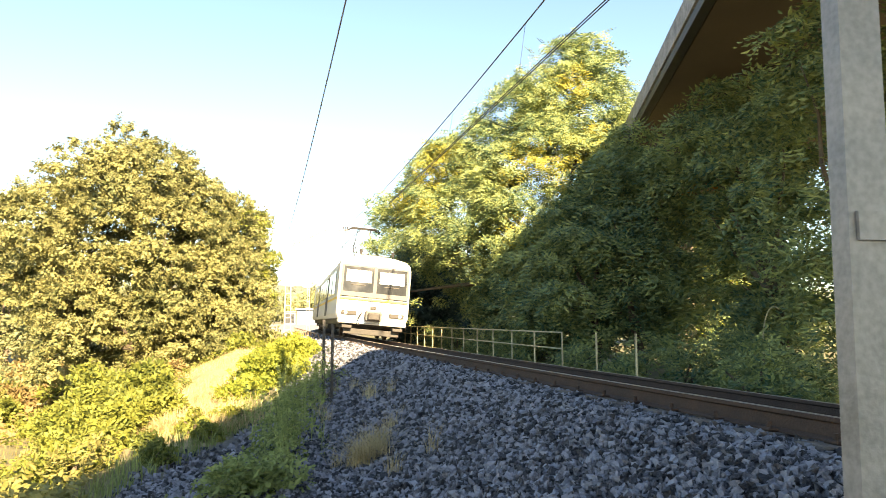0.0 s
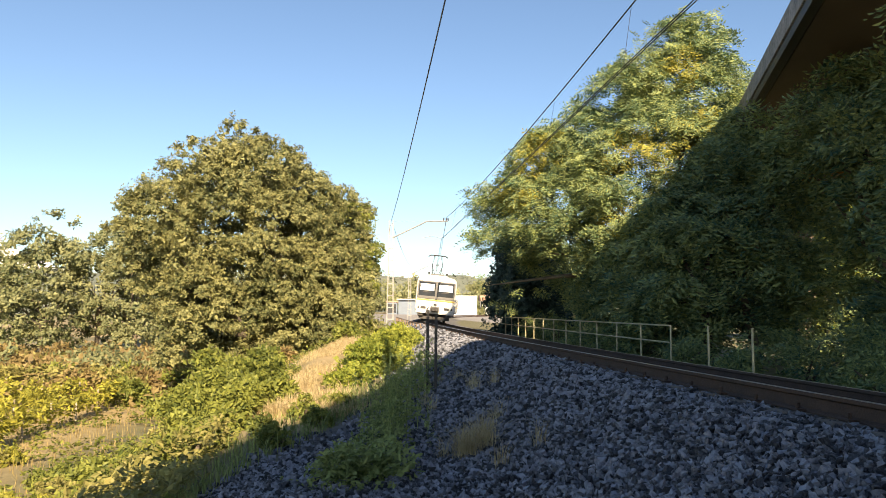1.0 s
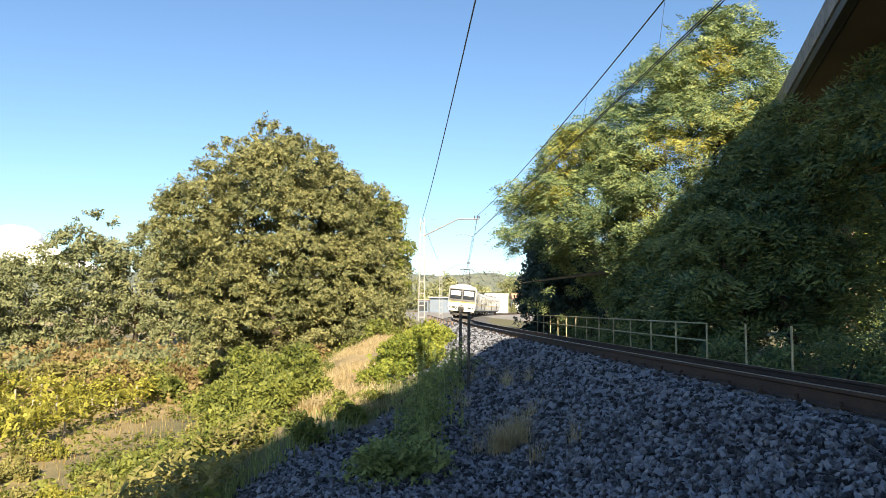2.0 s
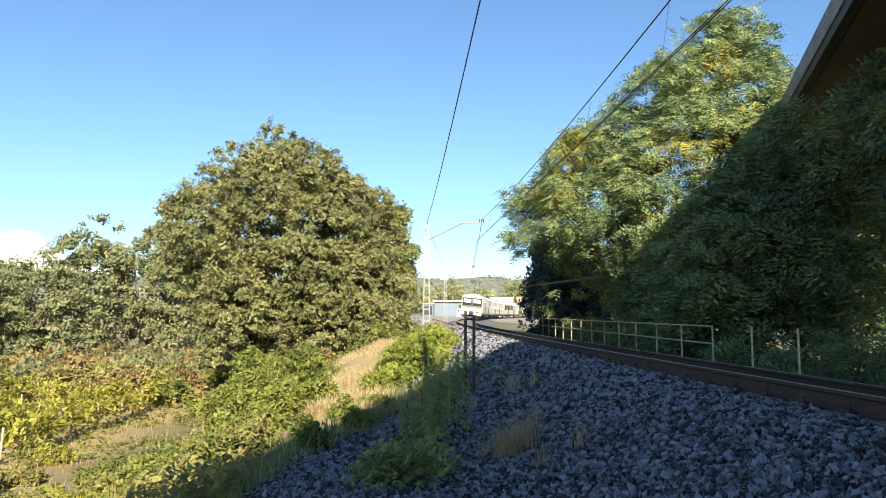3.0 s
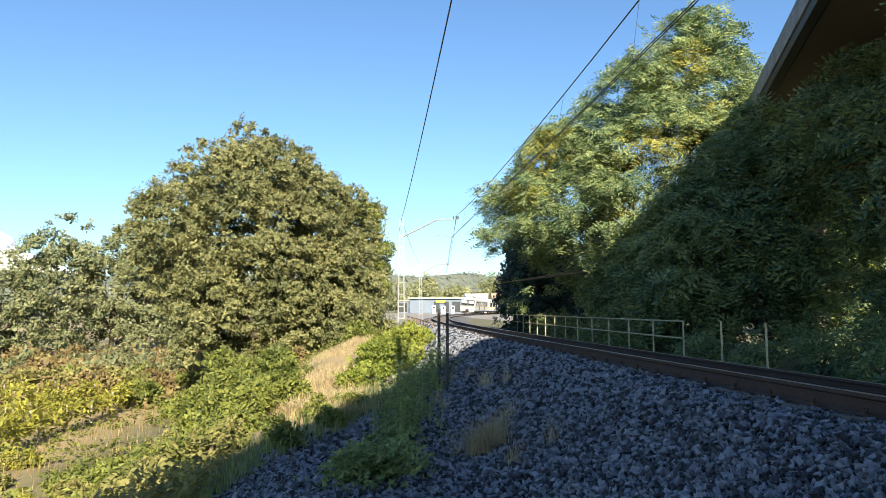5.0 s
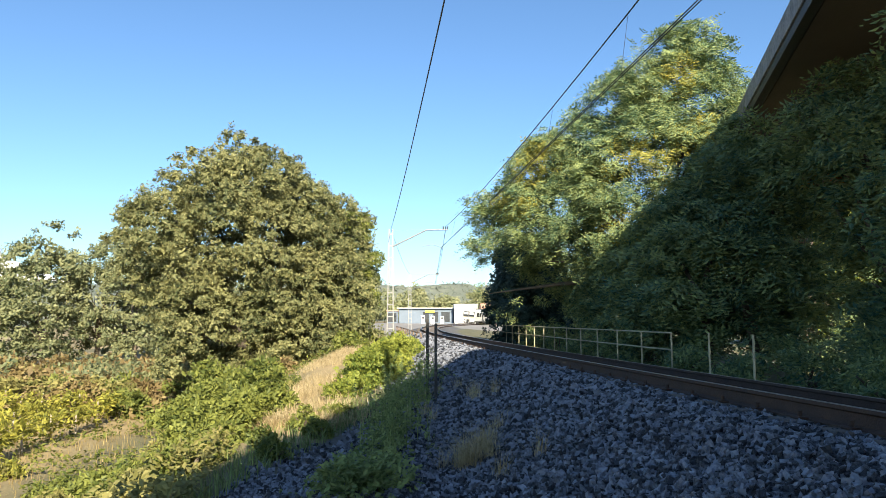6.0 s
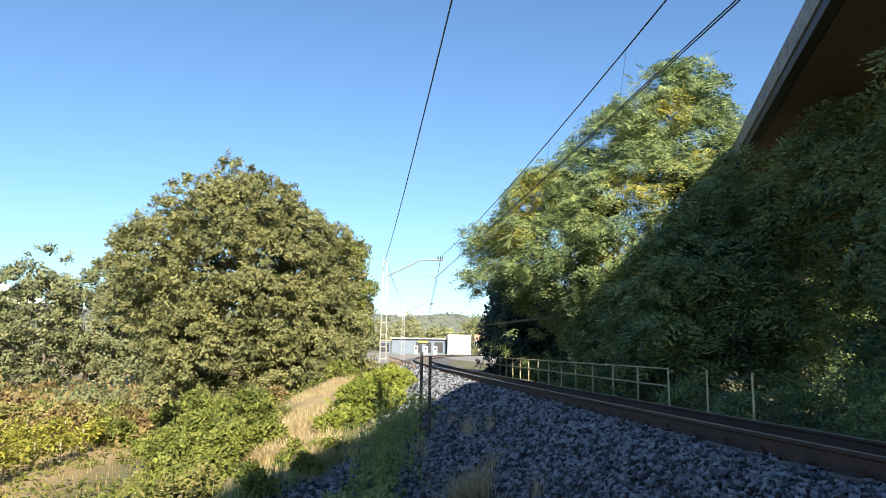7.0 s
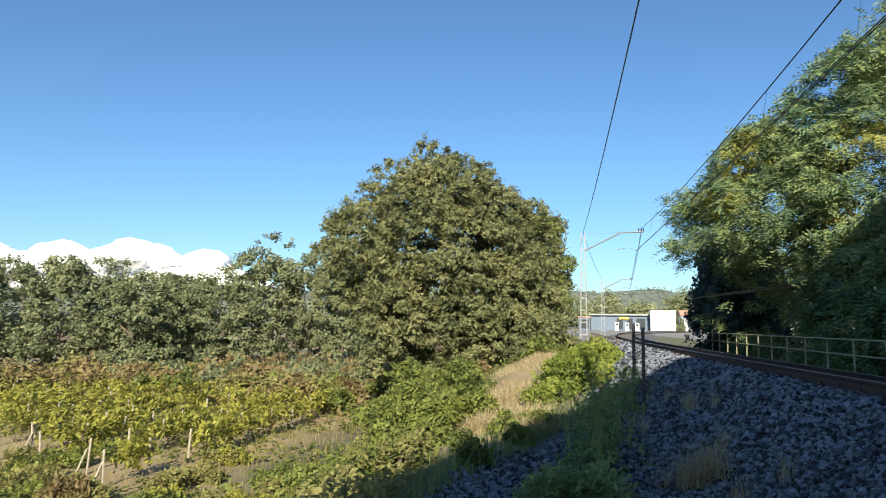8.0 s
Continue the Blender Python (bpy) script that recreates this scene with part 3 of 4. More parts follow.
# ---- overhead line ----
def build_mast(x, y, label, w=0.075):
    ob = thing("catenary_mast", label, "catenary mast", "catenary masts", m=Matrix.Translation((x, y, 0)))
    z0 = gz(x, y) - 0.3
    for sgn in (-1, 1):
        bm = bmesh.new()
        prof = [(-w, -0.006), (w, -0.006), (w, 0.07), (w - 0.012, 0.07), (w - 0.012, 0.006), (0.012 - w, 0.006), (0.012 - w, 0.07), (-w, 0.07)]
        rings = [[bm.verts.new((a + sgn * (0.26 - 0.12 * k), b, z0 + k * (8.25 - z0))) for a, b in prof] for k in (0.0, 0.5, 1.0)]
        for p, q in zip(rings, rings[1:]):
            for i in range(8):
                bm.faces.new((p[i], p[(i + 1) % 8], q[(i + 1) % 8], q[i]))
        bm.faces.new(rings[0][::-1])
        bm.faces.new(rings[-1])
        bmesh.ops.recalc_face_normals(bm, faces=bm.faces)
        part("leg", bm, ZINC, ob)
    for i in range(9):
        z = 0.2 + i * 0.95
        h = 0.26 - 0.12 * (z - z0) / (8.25 - z0)
        part("batten", box(bmesh.new(), -h - 0.05, h + 0.05, -0.02, -0.008, z, z + 0.09, 0.0), ZINC, ob)
    bm = tube(bmesh.new(), [(0.1, 0, 6.8), (2.9, 0, 8.2), (4.6, 0, 8.22)], 0.055, 8)
    part("bracket_arm", bm, ZINC, ob)
    part("stay", rod(bmesh.new(), (0.1, 0, 8.15), (2.9, 0, 8.22), 0.012), ZINC, ob)
    bm = bmesh.new()
    for dx in (4.25, 4.45, 4.6):
        rod(bm, (dx, 0, 8.26), (dx, 0, 8.5), 0.05)
    part("insulator", bm, DARKSTEEL, ob, "dark insulators on the arm tip")
    part("registration_arm", tube(bmesh.new(), [(2.6, 0, 6.85), (3.4, 0, 7.0), (4.15, 0, 6.75)], 0.025, 6), ZINC, ob)
    part("hanger", rod(bmesh.new(), (4.45, 0, 8.2), (4.2, 0, 6.8), 0.012), WIRE, ob)
    return ob


MASTS = [(2.08, 1.7), (-2.1, 56.0), (-1.2, 112.0)]
for (mx_, my_), lb in zip(MASTS, ("galvanised steel catenary mast beside the gravel path", "galvanised lattice catenary mast with bracket arm", "distant catenary mast with bracket arm")):
    build_mast(mx_, my_, lb, 0.075 if my_ < 10 else 0.042)


def wire(name, label, pts, r, sag):
    bm = bmesh.new()
    for (a, b), s in zip(zip(pts, pts[1:]), [sag] * 9):
        a, b = Vector(a), Vector(b)
        tube(bm, [a.lerp(b, i / 16) - Vector((0, 0, 4 * s * (i / 16) * (1 - i / 16))) for i in range(17)], r, 6)
    tagged(part(name, bm, WIRE), label, "wire")


(a0, b0), (a1, b1), (a2, b2) = MASTS
wire("earth_wire", "dark wire strung over the mast tops", [(4.5, b0 - 54, 8.3), (1.53, b0, 8.25), (a1, b1, 8.25), (a2, b2, 8.25)], 0.019, 0.5)
wire("messenger_wire", "dark messenger wire over the track", [(11.5, b0 - 54, 8.45), (5.85, b0, 8.45), (a1 + 4.45, b1, 8.5), (a2 + 4.45, b2, 8.5)], 0.019, 0.6)
for off in (-0.03, 0.03):
    wire("contact_wire", "dark contact wire over the track", [(11.2, b0 - 54, 6.45), (5.69 + off, b0, 6.45), (a1 + 4.1 + off, b1, 6.8), (a2 + 4.1 + off, b2, 6.8)], 0.013, 0.03)
for i in range(1, 8):
    k = i / 8
    top = Vector((5.85, b0, 8.45)).lerp(Vector((a1 + 4.45, b1, 8.5)), k) - Vector((0, 0, 2.4 * k * (1 - k)))
    low = Vector((5.69, b0, 6.45)).lerp(Vector((a1 + 4.1, b1, 6.8)), k)
    tagged(part("dropper_wire", rod(bmesh.new(), top, low, 0.005, seg=5), WIRE), "thin dropper between messenger and contact wire", "wire", "droppers")


# ---- shrubs, far trees, vineyard ----
def build_shrubs():
    rng = np.random.default_rng(31)
    for (x, y, zc, rx, ry, rz, n, m_, sz) in (
            (-3.35, 14.0, -1.0, 1.25, 1.5, 1.1, 5600, BUSHG, 0.125), (-4.0, 13.2, -1.75, 0.75, 1.1, 0.8, 2200, BUSHG, 0.125), (-2.65, 12.5, -1.3, 0.75, 1.0, 0.7, 2200, BUSHG, 0.11),
            (-3.1, 11.2, -1.55, 0.9, 0.9, 0.7, 2200, BUSHG, 0.1), (-2.85, 9.2, -1.45, 0.6, 0.8, 0.4, 1300, BUSHG, 0.09), (-3.8, 9.6, -2.0, 0.7, 0.8, 0.45, 1200, BUSHG, 0.1)):
        zc = max(zc, gz(x, y) + rz * 0.35)
        bush("bramble_bush", "dense green bramble bush on the embankment edge", (x, y), lobes_in((x, y, zc), (rx, ry, rz), 14, rng, taper=0.0), n, sz, m_, ROSETTES, rng, "embankment brambles")
    for i in range(5):
        y = 8.6 + 0.8 * i
        x = rail_x(y) + float(gravel_edge(y)) - 0.45 + rng.normal(0, 0.15) - (i % 2) * 0.5
        r = rng.uniform(0.2, 0.36)
        bush("bramble_bush", "low shaded bramble along the gravel edge", (x, y), lobes_in((x, y, gz(x, y) + 0.12), (r, r, r * 0.7), 7, rng), 260, 0.075, BUSHG, ROSETTES, rng, "embankment brambles")
    for (x, y, zc, rx, ry, rz, n) in ((-1.25, 14.8, -0.55, 0.5, 0.8, 0.5, 1400), (-1.05, 17.2, -0.3, 0.85, 1.3, 0.85, 3600), (-0.45, 18.6, -0.2, 0.6, 1.2, 0.85, 2000), (-0.7, 20.2, -0.15, 0.85, 1.3, 0.85, 2800), (-0.3, 22.8, -0.15, 0.75, 1.5, 0.8, 2000),
                                      (-0.4, 26.0, -0.25, 0.8, 1.8, 0.65, 1100), (-0.45, 30.0, -0.35, 0.8, 2.0, 0.55, 1000)):
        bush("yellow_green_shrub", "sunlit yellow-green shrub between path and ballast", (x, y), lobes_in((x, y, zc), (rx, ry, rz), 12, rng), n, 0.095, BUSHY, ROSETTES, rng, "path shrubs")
    # shrubs down the slope and in front of the oak
    spots = [(-7.5, 33, 0.9, BROWNB), (-7.6, 41, 1.2, BROWNB), (-15, 44, 1.6, BUSHG),
             (-19, 47, 1.8, BUSHG), (-4.2, 44, 1.2, BUSHG), (-4.5, 52, 1.6, BUSHG), (-12.5, 17, 1.0, BUSHY),
             (-14.5, 20.5, 1.1, BUSHG), (-16.5, 16.5, 1.2, BUSHG), (-13, 13.5, 1.2, BUSHG), (-18, 21, 1.0, BROWNB), (-6.0, 24, 0.6, BROWNB)]
    for x, y, r, m_ in spots:
        z = gz(x, y)
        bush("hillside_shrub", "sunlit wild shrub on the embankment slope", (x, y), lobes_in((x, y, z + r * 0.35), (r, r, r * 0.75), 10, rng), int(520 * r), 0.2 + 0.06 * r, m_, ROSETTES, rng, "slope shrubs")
    for i in range(64):
        x, y, r = rng.uniform(-26, -8.5), rng.uniform(15, 31), rng.uniform(0.5, 1.0)
        if y > 28 and -0.46 * y < x < -0.31 * y:
            continue
        m_ = (OLIVE, BUSHG, OLIVE, VINE, OLIVE)[i % 5]
        bush("field_shrub", "low sunlit shrub in the rough field", (x, y), lobes_in((x, y, gz(x, y) + r * 0.3), (r * 1.3, r * 1.3, r * 0.7), 8, rng), 420, 0.17, m_, ROSETTES, rng, "field shrubs")
    for x, y, r in ((-22, 58, 2.2), (-27, 62, 2.3), (-24, 68, 2.4), (-30, 67, 2.4), (-18.5, 60, 2.0), (-33, 60, 2.0), (-20, 66, 2.4), (-16, 66, 2.4)):
        bush("hillside_shrub", "tall sunlit shrub beside the oak", (x, y), lobes_in((x, y, gz(x, y) + r * 0.4), (r * 1.3, r, r), 10, rng), 520, 0.42, FARG if r > 2.1 else BROWNB, ROSETTES, rng, "slope shrubs")
    # brown thicket before the wood
    for i in range(18):
        a, d, r = rng.uniform(-36, -17), rng.uniform(57, 66), rng.uniform(1.5, 2.3)
        x, y = d * math.sin(radians(a)), d * math.cos(radians(a))
        bush("scrub", "brown and green scrub at the edge of the wood", (x, y), lobes_in((x, y, gz(x, y) + r * 0.4), (r * 1.4, r, r * 0.8), 8, rng), 380, 0.36, (BROWNB, OLIVE, BUSHG)[i % 3], FAR_ROSETTES, rng, "wood edge scrub")
    # scrub belt in front of the far trees
    for i in range(84):
        a = rng.uniform(-55, -11)
        d = rng.uniform(66, 92)
        x, y = d * math.sin(radians(a)), d * math.cos(radians(a))
        if x > -19 and y > 50:
            continue
        r = rng.uniform(1.4, 2.6)
        m_ = (BROWNB, OLIVE, FARG, BROWNB, BROWNB)[i % 5]
        bush("scrub", "brown and green scrub at the edge of the wood", (x, y), lobes_in((x, y, gz(x, y) + r * 0.4), (r * 1.6, r * 1.2, r * 0.8), 8, rng), 260, 0.55, m_, FAR_ROSETTES, rng, "wood edge scrub")


build_shrubs()


def build_far_trees():
    rng = np.random.default_rng(41)
    # bearing, distance, top height, crown radius
    for i, (a, d, top, r) in enumerate(((-44.5, 118, 9.0, 7.5), (-42, 100, 7.0, 7.0), (-39.5, 122, 9.6, 7.0), (-37.2, 98, 6.8, 6.5), (-33.5, 132, 7.8, 6.0), (-31.0, 104, 9.0, 7.0), (-27.6, 100, 11.8, 7.0),
                                        (-24.2, 104, 11.6, 7.2), (-21.6, 98, 11.8, 6.5), (-19.0, 110, 11.0, 7.0), (-48, 105, 8, 7.5), (-35.0, 112, 8.2, 6.5), (-15, 120, 10, 7))):
        x, y = d * math.sin(radians(a)), d * math.cos(radians(a))
        z0 = gz(x, y)
        top += 2.2
        zc = (top + z0) / 2 - 0.7
        L = lobes_in((x, y, zc), (r * 0.85, r * 0.85, (top - z0) / 2 + 0.5), 30, rng, lobe=(0.2, 0.33), taper=0.25)
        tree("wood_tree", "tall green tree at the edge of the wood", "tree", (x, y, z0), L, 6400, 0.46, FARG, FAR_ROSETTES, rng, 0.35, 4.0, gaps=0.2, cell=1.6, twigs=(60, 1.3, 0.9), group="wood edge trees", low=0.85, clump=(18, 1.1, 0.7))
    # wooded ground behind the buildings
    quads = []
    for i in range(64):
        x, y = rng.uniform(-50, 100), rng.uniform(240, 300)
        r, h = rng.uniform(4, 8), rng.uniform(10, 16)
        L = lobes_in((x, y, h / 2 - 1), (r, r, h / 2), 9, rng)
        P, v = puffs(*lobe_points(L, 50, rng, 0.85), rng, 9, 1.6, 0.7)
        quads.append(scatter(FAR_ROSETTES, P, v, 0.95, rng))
    tagged(quads_object("distant_wood", np.concatenate(quads), HAZEWOOD), "distant sunlit green wood behind the buildings", "wood", kind="stuff")


build_far_trees()


def build_hills():
    # hill colour carries the distance haze: lightened and a little bluish
    hill = mat("hazed_hillside", (0.085, 0.105, 0.085), (0.17, 0.185, 0.14), 0.012, 0.95, bump=0.0, fine=0.09)
    for k, (d, h0, amp) in enumerate(((900, 38, 11), (1500, 62, 20))):
        xs = np.linspace(-2.2 * d, 2.2 * d, 700)
        rows = []
        for f, up in ((-0.25, -0.15), (-0.12, 0.45), (-0.04, 0.85), (0.0, 1.0), (0.1, 0.7)):
            y = d * (1 + f) + 40 * np.sin(xs / 310 + k)
            h = (h0 + amp * (2 * hash_noise(xs, xs * 0, 0.0035, 3 + k) - 1) + 7 * hash_noise(xs, xs * 0, 0.03, 5) + 4 * hash_noise(xs, xs * 0, 0.09, 7)) * up
            rows.append(np.stack([xs, y, h], -1))
        V = np.concatenate(rows)
        n = len(xs)
        idx = np.arange(len(V)).reshape(-1, n)
        F = np.stack([idx[:-1, :-1], idx[:-1, 1:], idx[1:, 1:], idx[1:, :-1]], -1).reshape(-1, 4)
        tagged(mesh_arrays("backdrop_hill", V, F, hill, smooth=True), "distant wooded hill ridge", "hill", kind="structure")
        rng = np.random.default_rng(8 + k)
        pick = rng.integers(0, 3 * n, 12000)
        P = V[pick] + (V[np.minimum(pick + n, len(V) - 1)] - V[pick]) * rng.uniform(0, 1, (12000, 1))
        P[:, 0] += rng.uniform(-3, 3, 12000)
        P = P[np.abs(P[:, 0]) < 1.1 * d]
        up = np.tile((0.0, -0.5, 0.8), (len(P), 1))
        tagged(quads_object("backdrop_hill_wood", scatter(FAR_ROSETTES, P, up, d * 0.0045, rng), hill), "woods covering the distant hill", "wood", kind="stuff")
    rng = np.random.default_rng(5)
    white = mat("cloud", (0.86, 0.87, 0.9), (0.97, 0.97, 0.97), 0.002, 1.0, bump=0)
    bm = bmesh.new()
    for i in range(330):
        deg = -66 + 39 * rng.uniform(0, 1)
        a, d = radians(deg), 3400 + rng.uniform(0, 300)
        top = 4.5 + 0.8 * math.exp(-((deg + 37.5) / 4.5) ** 2) + 0.35 * math.sin(deg * 1.3)
        e = radians(2.2 + (top - 2.2) * min(1.0, (-27 - deg) / 5) * rng.uniform(0, 1) ** 0.8)
        r = rng.uniform(30, 70)
        bmesh.ops.create_icosphere(bm, subdivisions=2, radius=r, matrix=Matrix.Translation((d * math.sin(a), d * math.cos(a), d * math.tan(e))) @ Matrix.Diagonal((1.8, 1.8, 0.75, 1)))
    for v in bm.verts:
        v.co += noise.noise_vector(v.co * 0.025) * 16
    tagged(part("backdrop_cloud", bm, white, smooth=True), "low white cumulus bank above the wood", "cloud", kind="structure")


build_hills()


def build_vineyard():
    rng = np.random.default_rng(51)
    wood = mat("vine_post_wood", (0.24, 0.20, 0.14), (0.46, 0.41, 0.32), 5, 0.9, bump=0.5)
    post = None
    for r in range(11):
        x0, x1 = -18.7 - r * 2.9, -19.4 - r * 3.2
        y0, y1 = 24.0 + 1.0 * (r % 2) + r * 1.6, 47.0 + r * 1.5
        row = thing("vine_row", "row of yellowing grapevines tied to wooden posts", "vineyard row", "vineyard rows")
        n = 620 - 25 * r
        t = rng.uniform(0, 1, n)
        x, y = x0 + (x1 - x0) * t + rng.normal(0, 0.32, n), y0 + (y1 - y0) * t
        gap = hash_noise(y, x * 0, 0.35, r) > 0.22
        x, y = x[gap], y[gap]
        z = ground_z(x, y) + 0.45 + 1.05 * rng.uniform(0, 1, len(x)) ** 0.7 * (0.75 + 0.5 * hash_noise(y, x * 0, 0.5, r + 20))
        P = np.stack([x, y, z], -1)
        v = np.stack([np.sign(rng.normal(0, 1, len(x))) * 0.7, rng.normal(0, 0.3, len(x)), np.full(len(x), 0.6)], -1)
        quads_object("foliage", scatter(ROSETTES, P, v, 0.34, rng), VINE, row)
        for i in range(9):
            k = i / 8
            px, py = x0 + (x1 - x0) * k, y0 + (y1 - y0) * k - 0.4
            g = gz(px, py)
            if post is None:
                bm = rod(bmesh.new(), (0, 0, -0.4), (0, 0, 1.5), 0.055, 0.048, 7)
                post = part("post", bm, wood, row)
                ob = post
            else:
                ob = new("post", post.data)
                ob.parent = row
            ob.matrix_basis = Matrix.Translation((px, py, g)) @ Matrix.Rotation(rng.normal(0, 0.05), 4, "X") @ Matrix.Rotation(rng.normal(0, 0.05), 4, "Y")
        if r in (0, 1, 3, 4):
            g = gz(x0, y0)
            part("brace", rod(bmesh.new(), (x0 + 0.1, y0 - 1.3, g - 0.1), (x0, y0 - 0.45, g + 1.05), 0.045, 0.04, 6), wood, row)
        bm = bmesh.new()
        for z in (0.8, 1.25):
            rod(bm, (x0, y0 - 0.4, gz(x0, y0) + z), (x1, y1 - 0.4, gz(x1, y1) + z), 0.004, seg=4)
        part("trellis_wire", bm, ZINC, row)


build_vineyard()


# ---- grasses ----
def blades(x, y, h, rng, lean=0.35, w=0.012):
    n = len(x)
    z = ground_z(x, y)
    a = rng.uniform(0, 6.283, n)
    dx, dy = np.cos(a), np.sin(a)
    k = h * np.abs(rng.normal(0, lean, n))
    b0 = np.stack([x - dy * w, y + dx * w, z - 0.02], -1)
    b1 = np.stack([x + dy * w, y - dx * w, z - 0.02], -1)
    m = np.stack([x + dx * k * 0.35, y + dy * k * 0.35, z + h * 0.6], -1)
    m1 = m + np.stack([dy * w * 0.8, -dx * w * 0.8, 0 * z], -1)
    m0 = m - np.stack([dy * w * 0.8, -dx * w * 0.8, 0 * z], -1)
    t = np.stack([x + dx * k, y + dy * k, z + h], -1)
    t0 = t - np.stack([dy * w * 0.15, -dx * w * 0.15, 0 * z], -1)
    t1 = t + np.stack([dy * w * 0.15, -dx * w * 0.15, 0 * z], -1)
    return np.concatenate([np.stack([b0, b1, m1, m0], 1), np.stack([m0, m1, t1, t0], 1)])


def build_grass():
    rng = np.random.default_rng(61)
    # straw along the path, left of the shrubs
    y = 11.0 + 57 * rng.uniform(0, 1, 16000) ** 2.0
    u = rng.normal(-4.75, 0.65, len(y))
    x = rail_x(y) + u
    keep = hash_noise(x, y, 0.7, 9) > 0.25
    x, y = x[keep], y[keep]
    tagged(quads_object("dry_path_grass", blades(x, y, rng.uniform(0.06, 0.26, len(x)), rng, 0.9, 0.006), DRY), "pale dry grass along the embankment path", "grass", kind="stuff")
    y = rng.uniform(6.0, 13.5, 1600)
    x = rail_x(y) + gravel_edge(y) - np.abs(rng.normal(0, 0.5, len(y))) - 0.1
    tagged(quads_object("verge_grass", blades(x, y, rng.uniform(0.06, 0.26, len(x)), rng, 0.6, 0.006), GREENGRASS), "short rough grass along the gravel edge", "grass", kind="stuff")
    # valley field: dry grass and weeds
    x, y = rng.uniform(-60, -6, 26000), rng.uniform(11, 75, 26000)
    u = x - rail_x(y)
    keep = (u < -6.2) & (hash_noise(x, y, 0.16, 5) > 0.35)
    x, y = x[keep], y[keep]
    tagged(quads_object("field_grass", blades(x, y, rng.uniform(0.15, 0.5, len(x)), rng, 0.6, 0.011), FIELD), "dry straw grass in the field below", "grass", kind="stuff")
    x, y = rng.uniform(-60, -5, 13500), rng.uniform(14, 85, 13500)
    u = x - rail_x(y)
    keep = (u < -6.0) & (hash_noise(x, y, 0.2, 7) > 0.42)
    x, y = x[keep], y[keep]
    P = np.stack([x, y, ground_z(x, y) + rng.uniform(0.05, 0.35, len(x))], -1)
    v = np.tile((0.0, 0.0, 1.0), (len(x), 1))
    tagged(quads_object("field_weeds", scatter(ROSETTES, P, v, 0.3, rng), BUSHG), "low green weeds in the field below", "weeds", kind="stuff")
    # rank growth down the embankment
    y = rng.uniform(5.5, 22.0, 15000)
    x = rail_x(y) + np.minimum(gravel_edge(y), -5.4) - rng.uniform(0.0, 6.5, len(y)) ** 1.1
    keep = (hash_noise(x, y, 0.6, 21) > 0.1) & (x < -1.5 - 0.04 * y)
    x, y = x[keep], y[keep]
    P = np.stack([x, y, ground_z(x, y) + rng.uniform(0.0, 0.42, len(x)) * (0.3 + hash_noise(x, y, 0.9, 22))], -1)
    up = np.tile((0.0, -0.2, 0.8), (len(x), 1))
    olive = hash_noise(x, y, 0.35, 23) > 0.55
    tagged(quads_object("embankment_weeds", scatter(ROSETTES, P[~olive], up[~olive], 0.1, rng), BUSHG), "rank green weeds on the embankment slope", "weeds", kind="stuff")
    tagged(quads_object("embankment_weeds", scatter(ROSETTES, P[olive], up[olive], 0.1, rng), OLIVE), "yellowing weeds on the embankment slope", "weeds", kind="stuff")
    # bracken between the vines and the wood
    x, y = rng.uniform(-75, -17, 9000), rng.uniform(46, 78, 9000)
    keep = hash_noise(x, y, 0.14, 15) > 0.3
    x, y = x[keep], y[keep]
    P = np.stack([x, y, ground_z(x, y) + rng.uniform(0.1, 1.1, len(x)) * (0.4 + hash_noise(x, y, 0.3, 16))], -1)
    tagged(quads_object("bracken", scatter(FAR_ROSETTES, P, np.tile((0.0, -0.2, 1.0), (len(x), 1)), 0.42, rng), BROWNB), "rust-brown bracken between the vines and the wood", "bracken", kind="stuff")
    # weeds at the foot of the ballast
    quads, straw, green = [], [], []
    for cx, cy, r, n, h in ((-0.55, 6.5, 0.34, 360, 0.34), (-0.2, 6.7, 0.3, 260, 0.35), (-0.3, 8.4, 0.3, 200, 0.32), (-0.25, 9.8, 0.35, 200, 0.4), (-0.1, 12.0, 0.45, 260, 0.5), (0.2, 14.5, 0.5, 240, 0.5)):
        x, y = rng.normal(cx, r * 0.5, n), rng.normal(cy, r * 0.8, n)
        P = np.stack([x, y, ground_z(x, y) + rng.uniform(0.02, h, n) * np.exp(-((x - cx) / r) ** 2)], -1)
        quads.append(scatter(ROSETTES, P, np.tile((0.0, -0.2, 0.8), (n, 1)), 0.075, rng))
    for i in range(62):
        cx, cy = rng.normal(-0.1, 0.26), rng.uniform(7.4, 13.5)
        h = rng.uniform(0.35, 1.0)
        n = int(9 + 16 * h)
        k = rng.uniform(0, 1, n) ** 0.8
        lx, ly = rng.normal(0, 0.12, 2)
        z0 = gz(cx, cy)
        P = np.stack([cx + lx * k * k + rng.normal(0, 0.03, n) * (1.3 - k), cy + ly * k * k + rng.normal(0, 0.03, n), z0 + h * k], -1)
        v = np.stack([rng.normal(0, 1, n), rng.normal(0, 1, n), np.full(n, 0.4)], -1)
        green.append(scatter(ROSETTES, P, v, 0.03 + 0.012 * h, rng, -0.5))
        green.append(blades(np.full(2, cx), np.full(2, cy), np.full(2, h * 1.05), rng, 0.1, 0.004))
